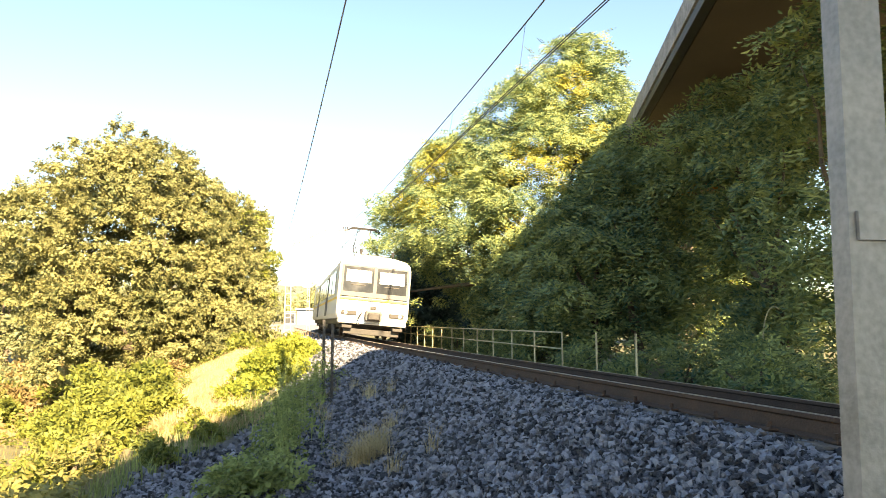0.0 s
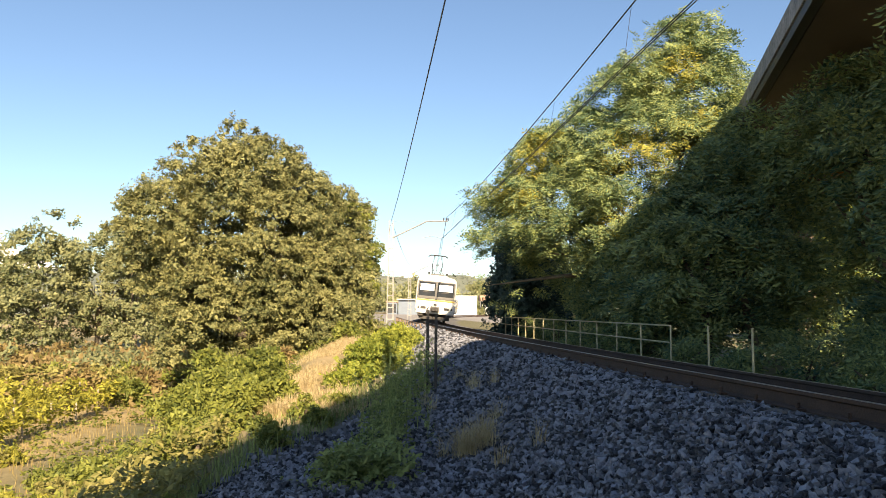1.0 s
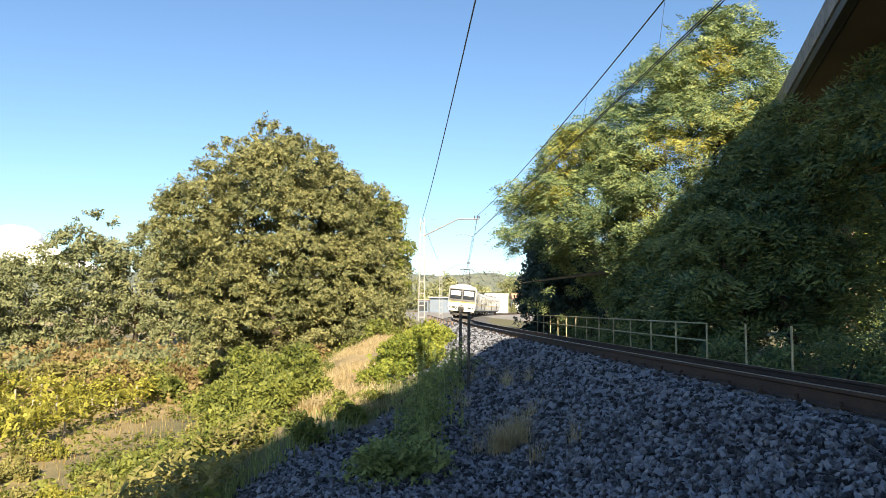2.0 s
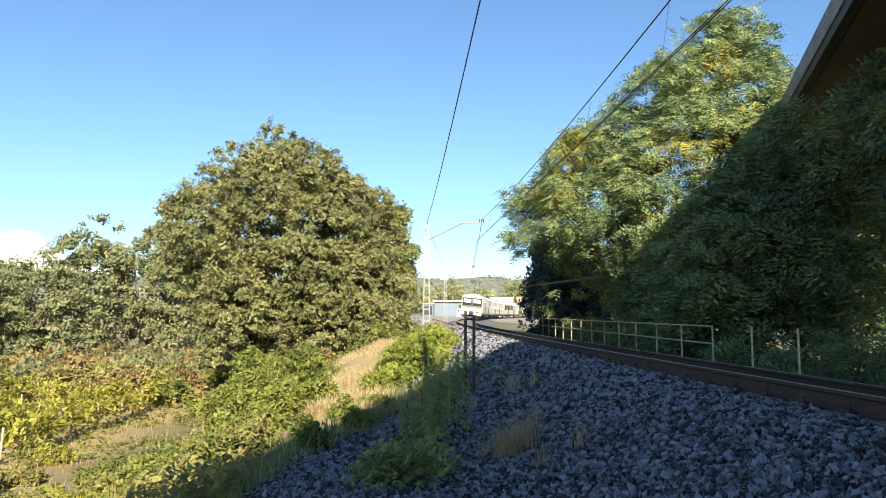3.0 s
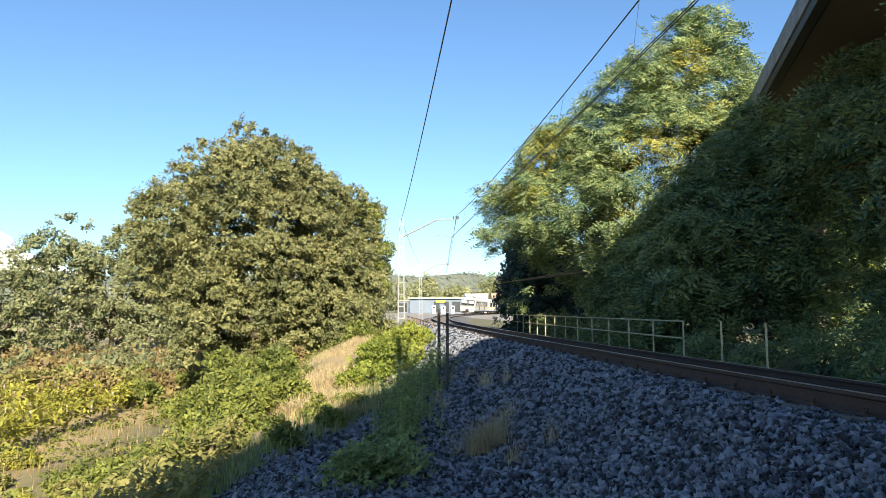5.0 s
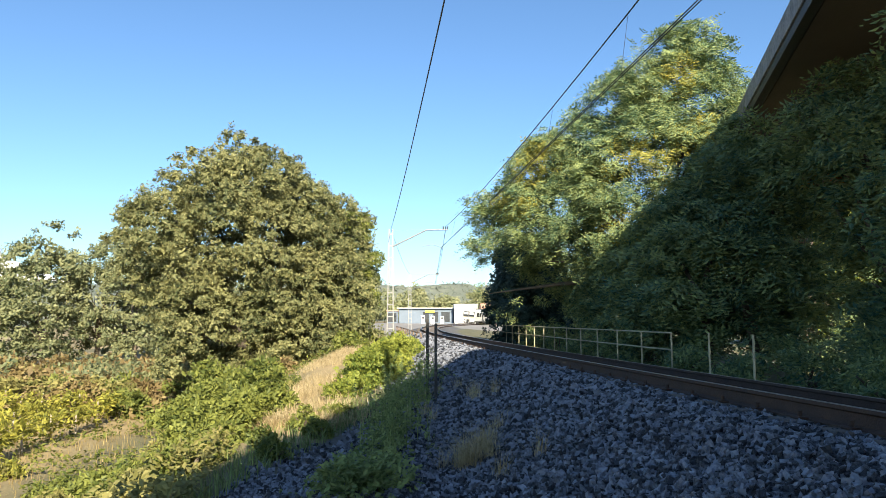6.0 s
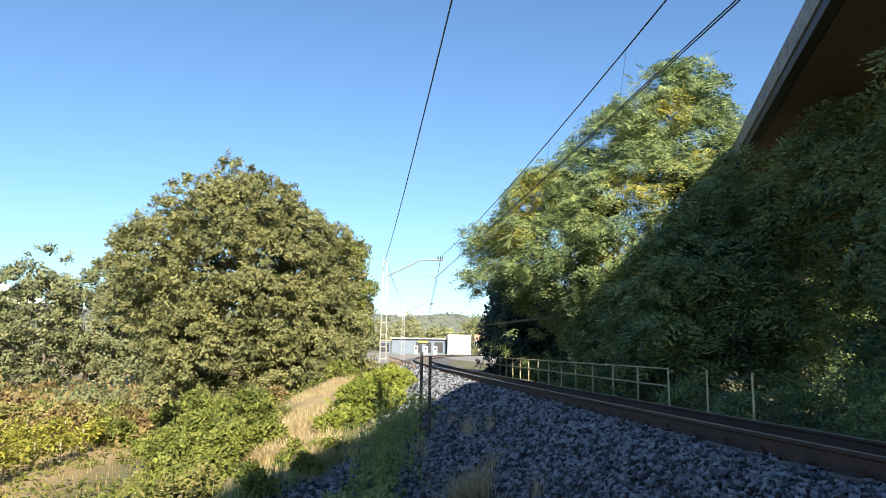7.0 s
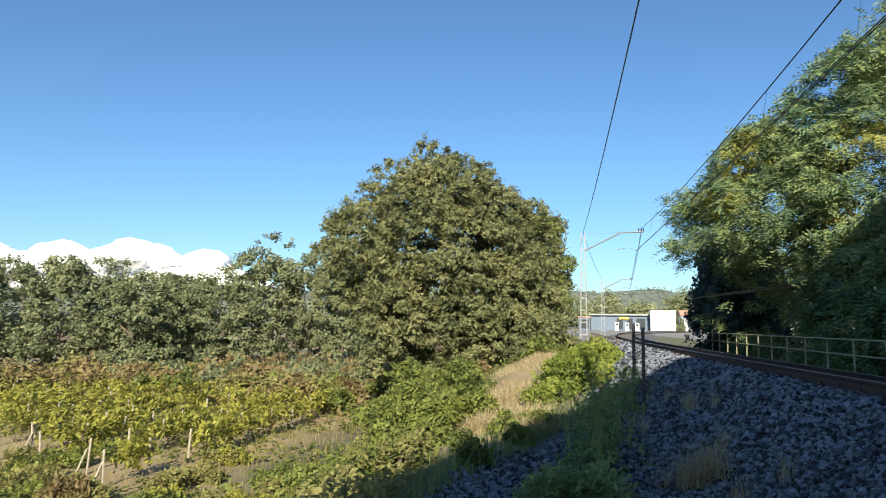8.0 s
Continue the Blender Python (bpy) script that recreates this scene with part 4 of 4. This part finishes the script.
    for i in range(32):
        cx, cy, h = (rng.normal(0.68, 0.13), rng.normal(7.1, 0.3), 0.3) if i < 18 else (rng.uniform(0.2, 1.3), rng.uniform(5.6, 13.0), 0.3)
        n = 46
        x, y = rng.normal(cx, 0.035, n), rng.normal(cy, 0.035, n)
        straw.append(blades(x, y, h * rng.uniform(0.4, 1.1, n), rng, 1.0, 0.0022))
    tagged(quads_object("ballast_weeds", np.concatenate(quads), GREENGRASS), "low green weeds at the foot of the ballast", "weeds", kind="stuff")
    tagged(quads_object("tall_weeds", np.concatenate(green), GREENGRASS), "tall thin green weeds beside the ballast", "weeds", kind="stuff")
    tagged(quads_object("straw_tufts", np.concatenate(straw), DRY), "pale straw grass tufts in the ballast", "grass", kind="stuff")


build_grass()


# ---- small things by the line ----
def build_small():
    for x, y, top, lb in ((0.285, 12.0, 0.93, "thin dark steel post with pale top"), (0.43, 12.0, 0.86, "thin dark steel post beside another")):
        p = thing("marker_post", lb, "post", "dark posts")
        bm = bmesh.new()
        box(bm, x - 0.025, x + 0.025, y - 0.003, y + 0.003, gz(x, y) - 0.3, top)
        box(bm, x - 0.025, x - 0.019, y + 0.0035, y + 0.05, gz(x, y) - 0.3, top)
        part("angle_bar", bm, DARKSTEEL, p)
        part("bolt", rod(bmesh.new(), (x + 0.006, y - 0.012, top - 0.5), (x + 0.006, y + 0.012, top - 0.5), 0.012, seg=6), ZINC, p)
    b = thing("marker_block", "small dark block standing in the ballast", "marker")
    part("block", box(bmesh.new(), 1.72, 1.88, 16.25, 16.37, gz(1.8, 16.3) - 0.1, -0.13, 0.015), DARKSTEEL, b)
    part("block_cap", box(bmesh.new(), 1.715, 1.885, 16.245, 16.375, -0.129, -0.11, 0.006), DARKSTEEL, b)
    f = thing("old_railing", "rusty leaning railing beside the embankment path", "railing")
    n = 11
    a, c = Vector((0.35, 33, 0)), Vector((-1.9, 70, -0.15))
    for i in range(n + 1):
        p = a.lerp(c, i / n)
        g = gz(p.x, p.y)
        part("post", rod(bmesh.new(), (p.x, p.y, g - 0.2), (p.x - 0.12, p.y, 0.32), 0.035), RUSTRAIL, f)
    for z in (0.3, -0.1):
        part("rail_tube", rod(bmesh.new(), (a.x - 0.12, a.y, z), (c.x - 0.12, c.y, z), 0.028), RUSTRAIL, f)
    # looping briar beside the bridge
    bm = tube(bmesh.new(), [(9.6 + 0.3 * math.cos(k), 13.0, 0.35 + 0.85 * math.sin(k)) for k in np.linspace(1.2, 4.9, 14)], 0.012, 5)
    tagged(part("briar_stem", bm, mat("pale_stem", (0.2, 0.2, 0.12), (0.35, 0.34, 0.22), 5)), "pale arching briar stem among the leaves", "stem")


build_small()


# ---- buildings at the far end ----
def build_buildings():
    grey = mat("grey_cladding", (0.09, 0.12, 0.165), (0.14, 0.18, 0.235), 0.4, 0.6, bump=0.05)
    white = mat("white_render", (0.68, 0.68, 0.66), (0.82, 0.82, 0.8), 0.5, 0.8, bump=0.1)
    roof = mat("tile_roof", (0.35, 0.2, 0.13), (0.5, 0.32, 0.22), 0.8, 0.8)
    dark = mat("dark_opening", (0.015, 0.018, 0.022), (0.04, 0.045, 0.05), 1, 0.3)
    yel = mat("yellow_sign", (0.75, 0.55, 0.03), (0.85, 0.65, 0.05), 1, 0.5, bump=0)
    w = thing("warehouse", "long low grey clad warehouse with shallow roof", "building", m=Matrix.Translation((-5.4, 200, 0.35)))
    part("wall", box(bmesh.new(), 0, 15.6, 0, 14, -0.6, 3.7), grey, w)
    part("roof", box(bmesh.new(), -0.5, 15.75, -0.8, 14.5, 3.71, 4.1, 0.05), CONCRETE, w)
    for i in range(15):
        part("cladding_rib", box(bmesh.new(), i + 0.2, i + 0.28, -0.06, -0.003, 0.0, 3.68), grey, w)
    for x, wd in ((7.0, 1.6), (9.8, 1.5), (12.2, 2.4)):
        part("door", box(bmesh.new(), x, x + wd, -0.14, -0.065, 0, 2.9), dark, w)
    s = thing("sign_board", "yellow sign board on the warehouse front", "sign", m=Matrix.Translation((2.2, 199.8, 3.0)))
    part("board", box(bmesh.new(), 0, 2.6, -0.2, -0.07, 0, 0.6, 0.02), yel, s)
    part("board_frame", box(bmesh.new(), -0.08, 2.68, -0.19, -0.08, -0.1, -0.003), DARKSTEEL, s)
    h = thing("white_building", "white rendered flat-roofed building", "building", m=Matrix.Translation((10.4, 196, 0.1)))
    part("wall", box(bmesh.new(), 0, 6.4, 0, 8, -1.2, 5.0), white, h)
    part("parapet", box(bmesh.new(), -0.1, 6.5, -0.1, 8.1, 5.01, 5.3), white, h)
    h = thing("white_house", "small white house with tiled roof", "building", m=Matrix.Translation((18.6, 199, 0.1)))
    part("wall", box(bmesh.new(), 0, 9, 0, 8, -1.2, 4.0), white, h)
    bm = bmesh.new()
    box(bm, -0.4, 9.4, -0.5, 8.5, 4.01, 5.6)
    for v in bm.verts:
        if v.co.z > 5:
            v.co.y = 4 + (v.co.y - 4) * 0.04
    part("roof", bm, roof, h)
    for x in (1.5, 4.2, 6.8):
        part("window", box(bmesh.new(), x, x + 1.1, -0.05, -0.004, 1.2, 2.6), dark, h)
    g = thing("shed", "dark blue shed with orange tiled roof", "building", m=Matrix.Translation((-8.6, 196, 0.35)))
    part("wall", box(bmesh.new(), 0, 3.0, 0, 4, -0.6, 3.0), grey, g)
    part("door", box(bmesh.new(), 0.3, 2.7, -0.06, -0.004, 0, 2.5), dark, g)
    part("roof", box(bmesh.new(), -0.2, 3.2, -0.3, 4.3, 3.01, 3.3, 0.03), roof, g)
    for i, x in enumerate((1.0, 3.6, 6.2)):
        p = thing("fuel_pump", "white pump cabinet before the warehouse", "pump", "pump cabinets", m=Matrix.Translation((x, 190, gz(x, 190))))
        part("cabinet", box(bmesh.new(), 0, 1.0, 0, 0.6, 0, 2.2, 0.04), white, p)
        part("screen", box(bmesh.new(), 0.2, 0.8, -0.03, -0.003, 1.3, 1.9), dark, p)
    # conifer beside the white house
    rng = np.random.default_rng(3)
    L = [(np.array((18.0, 192, 0.4 + 0.55 * k)), np.array((0.9 - 0.13 * k, 0.9 - 0.13 * k, 0.6))) for k in range(6)]
    tree("conifer", "small dark conical conifer before the white house", "tree", (18.0, 192, gz(18.0, 192)), L, 700, 0.3, FARG, ROSETTES, rng, 0.1, 0.6, limbs_n=3)


build_buildings()


# ---- ballast ----
def stone_template(rng):
    """An angular chip: a box with jittered corners and one corner sheared off."""
    v = np.array([(a, b, c) for a in (-0.5, 0.5) for b in (-0.5, 0.5) for c in (-0.5, 0.5)])
    v = v + rng.uniform(-0.24, 0.24, (8, 3))
    v[rng.integers(0, 8)] *= 0.45
    v[rng.integers(0, 8)] *= 0.6
    quads = ((0, 1, 3, 2), (4, 6, 7, 5), (0, 4, 5, 1), (2, 3, 7, 6), (0, 2, 6, 4), (1, 5, 7, 3))
    f = np.array([t for a, b, c, d in quads for t in ((a, b, c), (a, c, d))])
    v *= np.array([1.2, 0.9, 0.7]) * rng.uniform(0.85, 1.15, 3)
    return v, f


def rotations(n, rng):
    q = rng.normal(0, 1, (n, 4))
    q /= np.linalg.norm(q, axis=1, keepdims=True)
    w, x, y, z = q.T
    return np.stack([np.stack([1 - 2 * (y * y + z * z), 2 * (x * y - z * w), 2 * (x * z + y * w)], -1),
                     np.stack([2 * (x * y + z * w), 1 - 2 * (x * x + z * z), 2 * (y * z - x * w)], -1),
                     np.stack([2 * (x * z - y * w), 2 * (y * z + x * w), 1 - 2 * (x * x + y * y)], -1)], 1)


def build_ballast():
    rng = np.random.default_rng(71)
    temps = [stone_template(rng) for _ in range(14)]
    X, Y, S = [], [], []
    for y0, y1, step, size in ((-9, 2.5, 0.115, 0.09), (2.5, 8, 0.037, 0.04), (8, 12, 0.048, 0.05), (12, 22, 0.066, 0.07), (22, 46, 0.1, 0.09)):
        ys, us = np.arange(y0, y1, step), np.arange(-6.0, 2.9, step)
        U, YY = np.meshgrid(us, ys)
        U, YY = U.ravel() + rng.uniform(-0.6, 0.6, U.size) * step, YY.ravel() + rng.uniform(-0.6, 0.6, U.size) * step
        x = rail_x(YY) + U
        edge = gravel_edge(YY) - 0.2 + (hash_noise(x, YY, 0.8, 2) - 0.5) * 0.9
        thin = rng.uniform(0, 1, len(x)) < np.clip((U - edge + 0.1) / 1.0, 0, 1) ** 0.5
        keep = thin & (np.abs(U) > 0.1) & (np.abs(U - GAUGE) > 0.1) & ~((U > 0.3) & (YY > 8))
        view = (np.abs(x) < 0.8 * YY + 1.2) | (YY < 2.5)
        keep &= view
        X.append(x[keep]); Y.append(YY[keep]); S.append(np.full(keep.sum(), size) * rng.uniform(0.55, 1.3, keep.sum()))
    x, y, s = np.concatenate(X), np.concatenate(Y), np.concatenate(S)
    u = x - rail_x(y)
    z = ground_z(x, y) + s * rng.uniform(-0.25, 0.4, len(x)) - 0.02 * (u > -0.13) + 0.02 * ((u < -0.13) & (u > -0.7)) + 0.012
    near = np.where((y > 4.6) & (y < 7.2) & (u > -3.6) & (u < -0.6))[0]
    near = rng.permutation(near)[:300]
    lone = np.zeros(len(x), bool)
    lone[near] = True
    R = rotations(len(x), rng)
    which = rng.integers(0, len(temps), len(x))
    V, F, o = [], [], 0
    for k, (tv, tf) in enumerate(temps):
        sel = (which == k) & ~lone
        p = np.einsum("nij,vj->nvi", R[sel] * s[sel][:, None, None], tv) + np.stack([x[sel], y[sel], z[sel]], -1)[:, None, :]
        n = sel.sum()
        V.append(p.reshape(-1, 3))
        F.append((tf[None] + (np.arange(n) * len(tv))[:, None, None] + o).reshape(-1, 3))
        o += n * len(tv)
    bed = thing("ballast_bed", "grey crushed stone ballast shoulder beside the track", "ballast", kind="structure")
    tagged(mesh_arrays("ballast", np.concatenate(V), np.concatenate(F), STONE, bed), kind="stuff")
    meshes = []
    for tv, tf in temps:
        me = bpy.data.meshes.new("stone")
        me.from_pydata(tv.tolist(), [], tf.tolist())
        me.materials.append(STONE)
        meshes.append(me)
    for i in near:
        ob = new("stone", meshes[which[i]])
        ob.parent = bed
        ob.matrix_basis = Matrix.Translation((x[i], y[i], z[i])) @ Matrix([[float(c) for c in row] for row in R[i] * s[i]]).to_4x4()


build_ballast()


# ---- train ----
def arc_y(s):
    """The y at s metres along the line from y = 0."""
    y = 0.0
    n = 60
    for i in range(n):
        y += (s / n) / math.sqrt(1 + rail_slope(y) ** 2)
    return y


CAR = 26.0


def car_pose(s):
    """A carriage whose near end is s metres along the line; it lies on the canted track."""
    a, b = arc_y(s + 3), arc_y(s + CAR - 3)
    pa, pb = along(a, GAUGE / 2, float(level(a)) - CANT / 2), along(b, GAUGE / 2, float(level(b)) - CANT / 2)
    d = (pb - pa).normalized()
    o = pa - d * 3
    right = Vector((d.y, -d.x, 0)).normalized()
    m = Matrix(((right.x, d.x, 0, o.x), (right.y, d.y, 0, o.y), (0, d.z, 1, o.z), (0, 0, 0, 1)))
    return m @ Matrix.Rotation(math.atan(CANT / GAUGE), 4, "Y")


def train_s(t):
    return 27.7 + 22.5 * t


CREAM = mat("white_train_paint", (0.42, 0.42, 0.405), (0.60, 0.60, 0.58), 2, 0.4, bump=0.02, obj=True)
GRIME = mat("grimy_grey_paint", (0.06, 0.06, 0.06), (0.13, 0.13, 0.127), 3, 0.7, bump=0.1, obj=True)
ROOFP = mat("train_roof", (0.42, 0.42, 0.40), (0.62, 0.62, 0.6), 2, 0.6, bump=0.1, obj=True)
GLASS = mat("dark_window_glass", (0.012, 0.015, 0.018), (0.03, 0.035, 0.04), 2, 0.06, bump=0, obj=True, spec=0.2)
# white of the sky reflected in the cab panes, as a plain colour
PANE_GLARE = mat("pane_sky_glare", (0.62, 0.62, 0.6), (0.75, 0.75, 0.73), 3, 0.8, bump=0.05, obj=True)
STRIPE = mat("yellow_stripe", (0.62, 0.42, 0.06), (0.75, 0.52, 0.1), 4, 0.5, bump=0, obj=True)
LAMPG = mat("lamp_glass", (0.5, 0.5, 0.45), (0.7, 0.7, 0.65), 4, 0.15, bump=0, obj=True)


def body_shell(y0, y1, cab):
    """The carriage's body: a rounded section drawn along its length; a cab end leans back a little."""
    prof = [(-1.38, 0.8), (-1.45, 1.0), (-1.45, 3.05), (-1.4, 3.3), (-1.22, 3.46), (-0.7, 3.58), (0, 3.62), (0.7, 3.58), (1.22, 3.46), (1.4, 3.3), (1.45, 3.05), (1.45, 1.0), (1.38, 0.8)]
    bm = bmesh.new()
    rings = []
    for y, k in ((y0, 0.96), (y0 + 0.12, 1.0), (y1 - 0.12, 1.0), (y1, 0.96)):
        rings.append([bm.verts.new((x * k, y + (0.28 * max(z - 1.75, 0) / 2 if cab and y < y0 + 0.2 else 0), 0.8 + (z - 0.8) * (1 if k == 1 else 0.985))) for x, z in prof])
    n = len(prof)
    for a, b in zip(rings, rings[1:]):
        for i in range(n):
            bm.faces.new((a[i], a[(i + 1) % n], b[(i + 1) % n], b[i]))
    bm.faces.new(rings[0][::-1])
    bm.faces.new(rings[-1])
    bmesh.ops.recalc_face_normals(bm, faces=bm.faces)
    return bm


def front_y(z):
    return 0.14 * max(z - 1.75, 0)


def front_panel(x0, x1, z0, z1, d0, d1):
    """A plate that lies on the leaning cab front, from d0 to d1 proud of it."""
    bm = bmesh.new()
    box(bm, x0, x1, -d1, -d0, z0, z1)
    for v in bm.verts:
        v.co.y += front_y(v.co.z)
    return bm


def build_car(label, cab, panto):
    c = thing("carriage", label, "train", "carriages of the train")
    body = part("body", body_shell(0, 25.4, cab), CREAM, c)
    part("roof_cover", box(bmesh.new(), -0.75, 0.75, 1.6, 24.5, 3.56, 3.72, 0.04), ROOFP, c)
    for k, (y, w) in enumerate(((2.2, 0.5), (4.4, 0.7), (11.0, 0.9), (15.0, 0.6), (20.0, 0.8))):
        part("roof_unit", box(bmesh.new(), -w, w, y, y + 1.4, 3.721, 3.86 + 0.04 * (k % 2), 0.03), GRIME, c)
    part("underframe", box(bmesh.new(), -1.25, 1.25, 0.5, 25, 0.55, 0.82, 0.03), DARKSTEEL, c)
    part("equipment_box", box(bmesh.new(), -1.2, 1.2, 9, 16, 0.3, 0.55, 0.03), DARKSTEEL, c)
    for y in (3.4, 21.8):
        bg = part("bogie", box(bmesh.new(), -1.05, 1.05, y - 1.6, y + 1.6, 0.42, 0.56, 0.03), DARKSTEEL, c)
        for dy in (-1.2, 1.2):
            for sx in (-1, 1):
                part("wheel", rod(bmesh.new(), (sx * 0.77, y + dy, 0.44), (sx * 0.90, y + dy, 0.44), 0.44, seg=20), RUST, bg)
    for sx in (-1, 1):
        for i in range(9):
            y = 2.9 + i * 2.35
            if i in (2, 6):
                part("door", box(bmesh.new(), min(sx * 1.455, sx * 1.475), max(sx * 1.455, sx * 1.475), y - 0.75, y + 0.75, 0.95, 3.0, 0.01), GRIME, c)
                part("door_window", box(bmesh.new(), min(sx * 1.477, sx * 1.485), max(sx * 1.477, sx * 1.485), y - 0.5, y + 0.5, 1.95, 2.85), GLASS, c)
            else:
                part("window", box(bmesh.new(), min(sx * 1.455, sx * 1.468), max(sx * 1.455, sx * 1.468), y - 0.95, y + 0.95, 1.88, 2.95, 0.004), GLASS, c)
        part("side_stripe", box(bmesh.new(), min(sx * 1.453, sx * 1.458), max(sx * 1.453, sx * 1.458), 0.3, 25.1, 1.62, 1.72), STRIPE, c)
    if cab:
        part("cab_surround", front_panel(-1.36, 1.36, 1.78, 3.14, 0.004, 0.012), GRIME, c, "grey window surround")
        for x0, x1 in ((-1.27, -0.07), (0.07, 1.27)):
            wd = part("cab_window", front_panel(x0, x1, 1.98, 3.06, 0.014, 0.02), GLASS, c)
            # sky reflection on the pane, added as a raised pale plate
            part("sun_blind", front_panel(x0 + 0.1, x1 - 0.1, 2.4, 2.92, 0.022, 0.028), PANE_GLARE, wd, "pale plate for the sky reflected in the pane")
            part("wiper", front_panel((x0 + x1) / 2 - 0.3, (x0 + x1) / 2 + 0.3, 2.27, 2.30, 0.03, 0.045), DARKSTEEL, wd)
        part("front_stripe", front_panel(-1.37, 1.37, 1.64, 1.72, 0.004, 0.01), STRIPE, c)
        part("skirt", box(bmesh.new(), -1.36, 1.36, -0.1, 0.5, 0.62, 0.8, 0.05), CREAM, c)
        for sx in (-1, 1):
            h = part("headlight", box(bmesh.new(), sx * 0.95 - 0.3, sx * 0.95 + 0.3, -0.06, -0.012, 0.98, 1.16, 0.02), DARKSTEEL, c)
            part("lamp_glass", rod(bmesh.new(), (sx * 1.08, -0.08, 1.07), (sx * 1.08, -0.062, 1.07), 0.07, seg=12), LAMPG, h)
            part("roof_horn", rod(bmesh.new(), (sx * 0.65, 0.5, 3.66), (sx * 0.65, 0.5, 3.86), 0.05, 0.07), DARKSTEEL, c)
            part("buffer_step", box(bmesh.new(), sx * 1.0 - 0.2, sx * 1.0 + 0.2, -0.3, 0.2, 0.42, 0.55, 0.02), DARKSTEEL, c)
        k = part("coupler", box(bmesh.new(), -0.32, 0.32, -0.45, -0.013, 0.78, 1.2, 0.05), GRIME, c, "grey coupler head")
        part("coupler_face", box(bmesh.new(), -0.24, 0.24, -0.62, -0.455, 0.82, 1.12, 0.05), DARKSTEEL, k)
        part("air_hose", tube(bmesh.new(), [(-0.45, -0.1, 1.1), (-0.6, -0.35, 0.85), (-0.55, -0.3, 0.6)], 0.035, 6), DARKSTEEL, k)
        part("tail_board", box(bmesh.new(), -0.12, 0.12, -0.05, -0.012, 1.28, 1.4, 0.01), DARKSTEEL, c)
        part("rail_guard", box(bmesh.new(), -1.1, 1.1, -0.05, 0.05, 0.18, 0.42, 0.02), DARKSTEEL, c)
    else:
        part("gangway", box(bmesh.new(), -0.7, 0.7, -0.3, -0.01, 0.9, 3.2, 0.05), DARKSTEEL, c)
    if panto:
        y = 7.0
        p = part("pantograph", box(bmesh.new(), -0.6, 0.6, y - 0.5, y + 0.5, 3.91, 3.98, 0.01), DARKSTEEL, c)
        for sx in (-1, 1):
            part("frame_tube", tube(bmesh.new(), [(sx * 0.3, y, 3.98), (sx * 0.42, y + 0.7, 4.8), (sx * 0.3, y, 5.75)], 0.03, 6), DARKSTEEL, p)
            part("roof_insulator", rod(bmesh.new(), (sx * 0.5, y, 3.70), (sx * 0.5, y, 3.91), 0.06), RUST, p)
        for sx in (-1, 1):
            part("frame_tube", tube(bmesh.new(), [(sx * 0.12, y, 3.98), (sx * 0.45, y - 0.3, 4.9), (sx * 0.2, y, 5.75)], 0.022, 6), DARKSTEEL, p)
        part("collector_bar", tube(bmesh.new(), [(-0.8, y, 5.65), (-0.6, y, 5.79), (0.6, y, 5.79), (0.8, y, 5.65)], 0.035, 6), DARKSTEEL, p)
        part("collector_bar", tube(bmesh.new(), [(-0.8, y + 0.4, 5.65), (-0.6, y + 0.4, 5.79), (0.6, y + 0.4, 5.79), (0.8, y + 0.4, 5.65)], 0.035, 6), DARKSTEEL, p)
    for ob in c.children_recursive:
        ob.data.transform(Matrix.Diagonal((1.0, 1.0, 0.93, 1.0)))
    return c


cars = [build_car("white electric train cab carriage with twin front windows", True, True),
        build_car("white electric train carriage with dark side windows", False, False),
        build_car("white leading electric train carriage with dark side windows", False, False)]


def motions():
    for i, c in enumerate(cars):
        walk(c, [(t / 2, car_pose(train_s(t / 2) + i * CAR)) for t in range(17)])


motions()
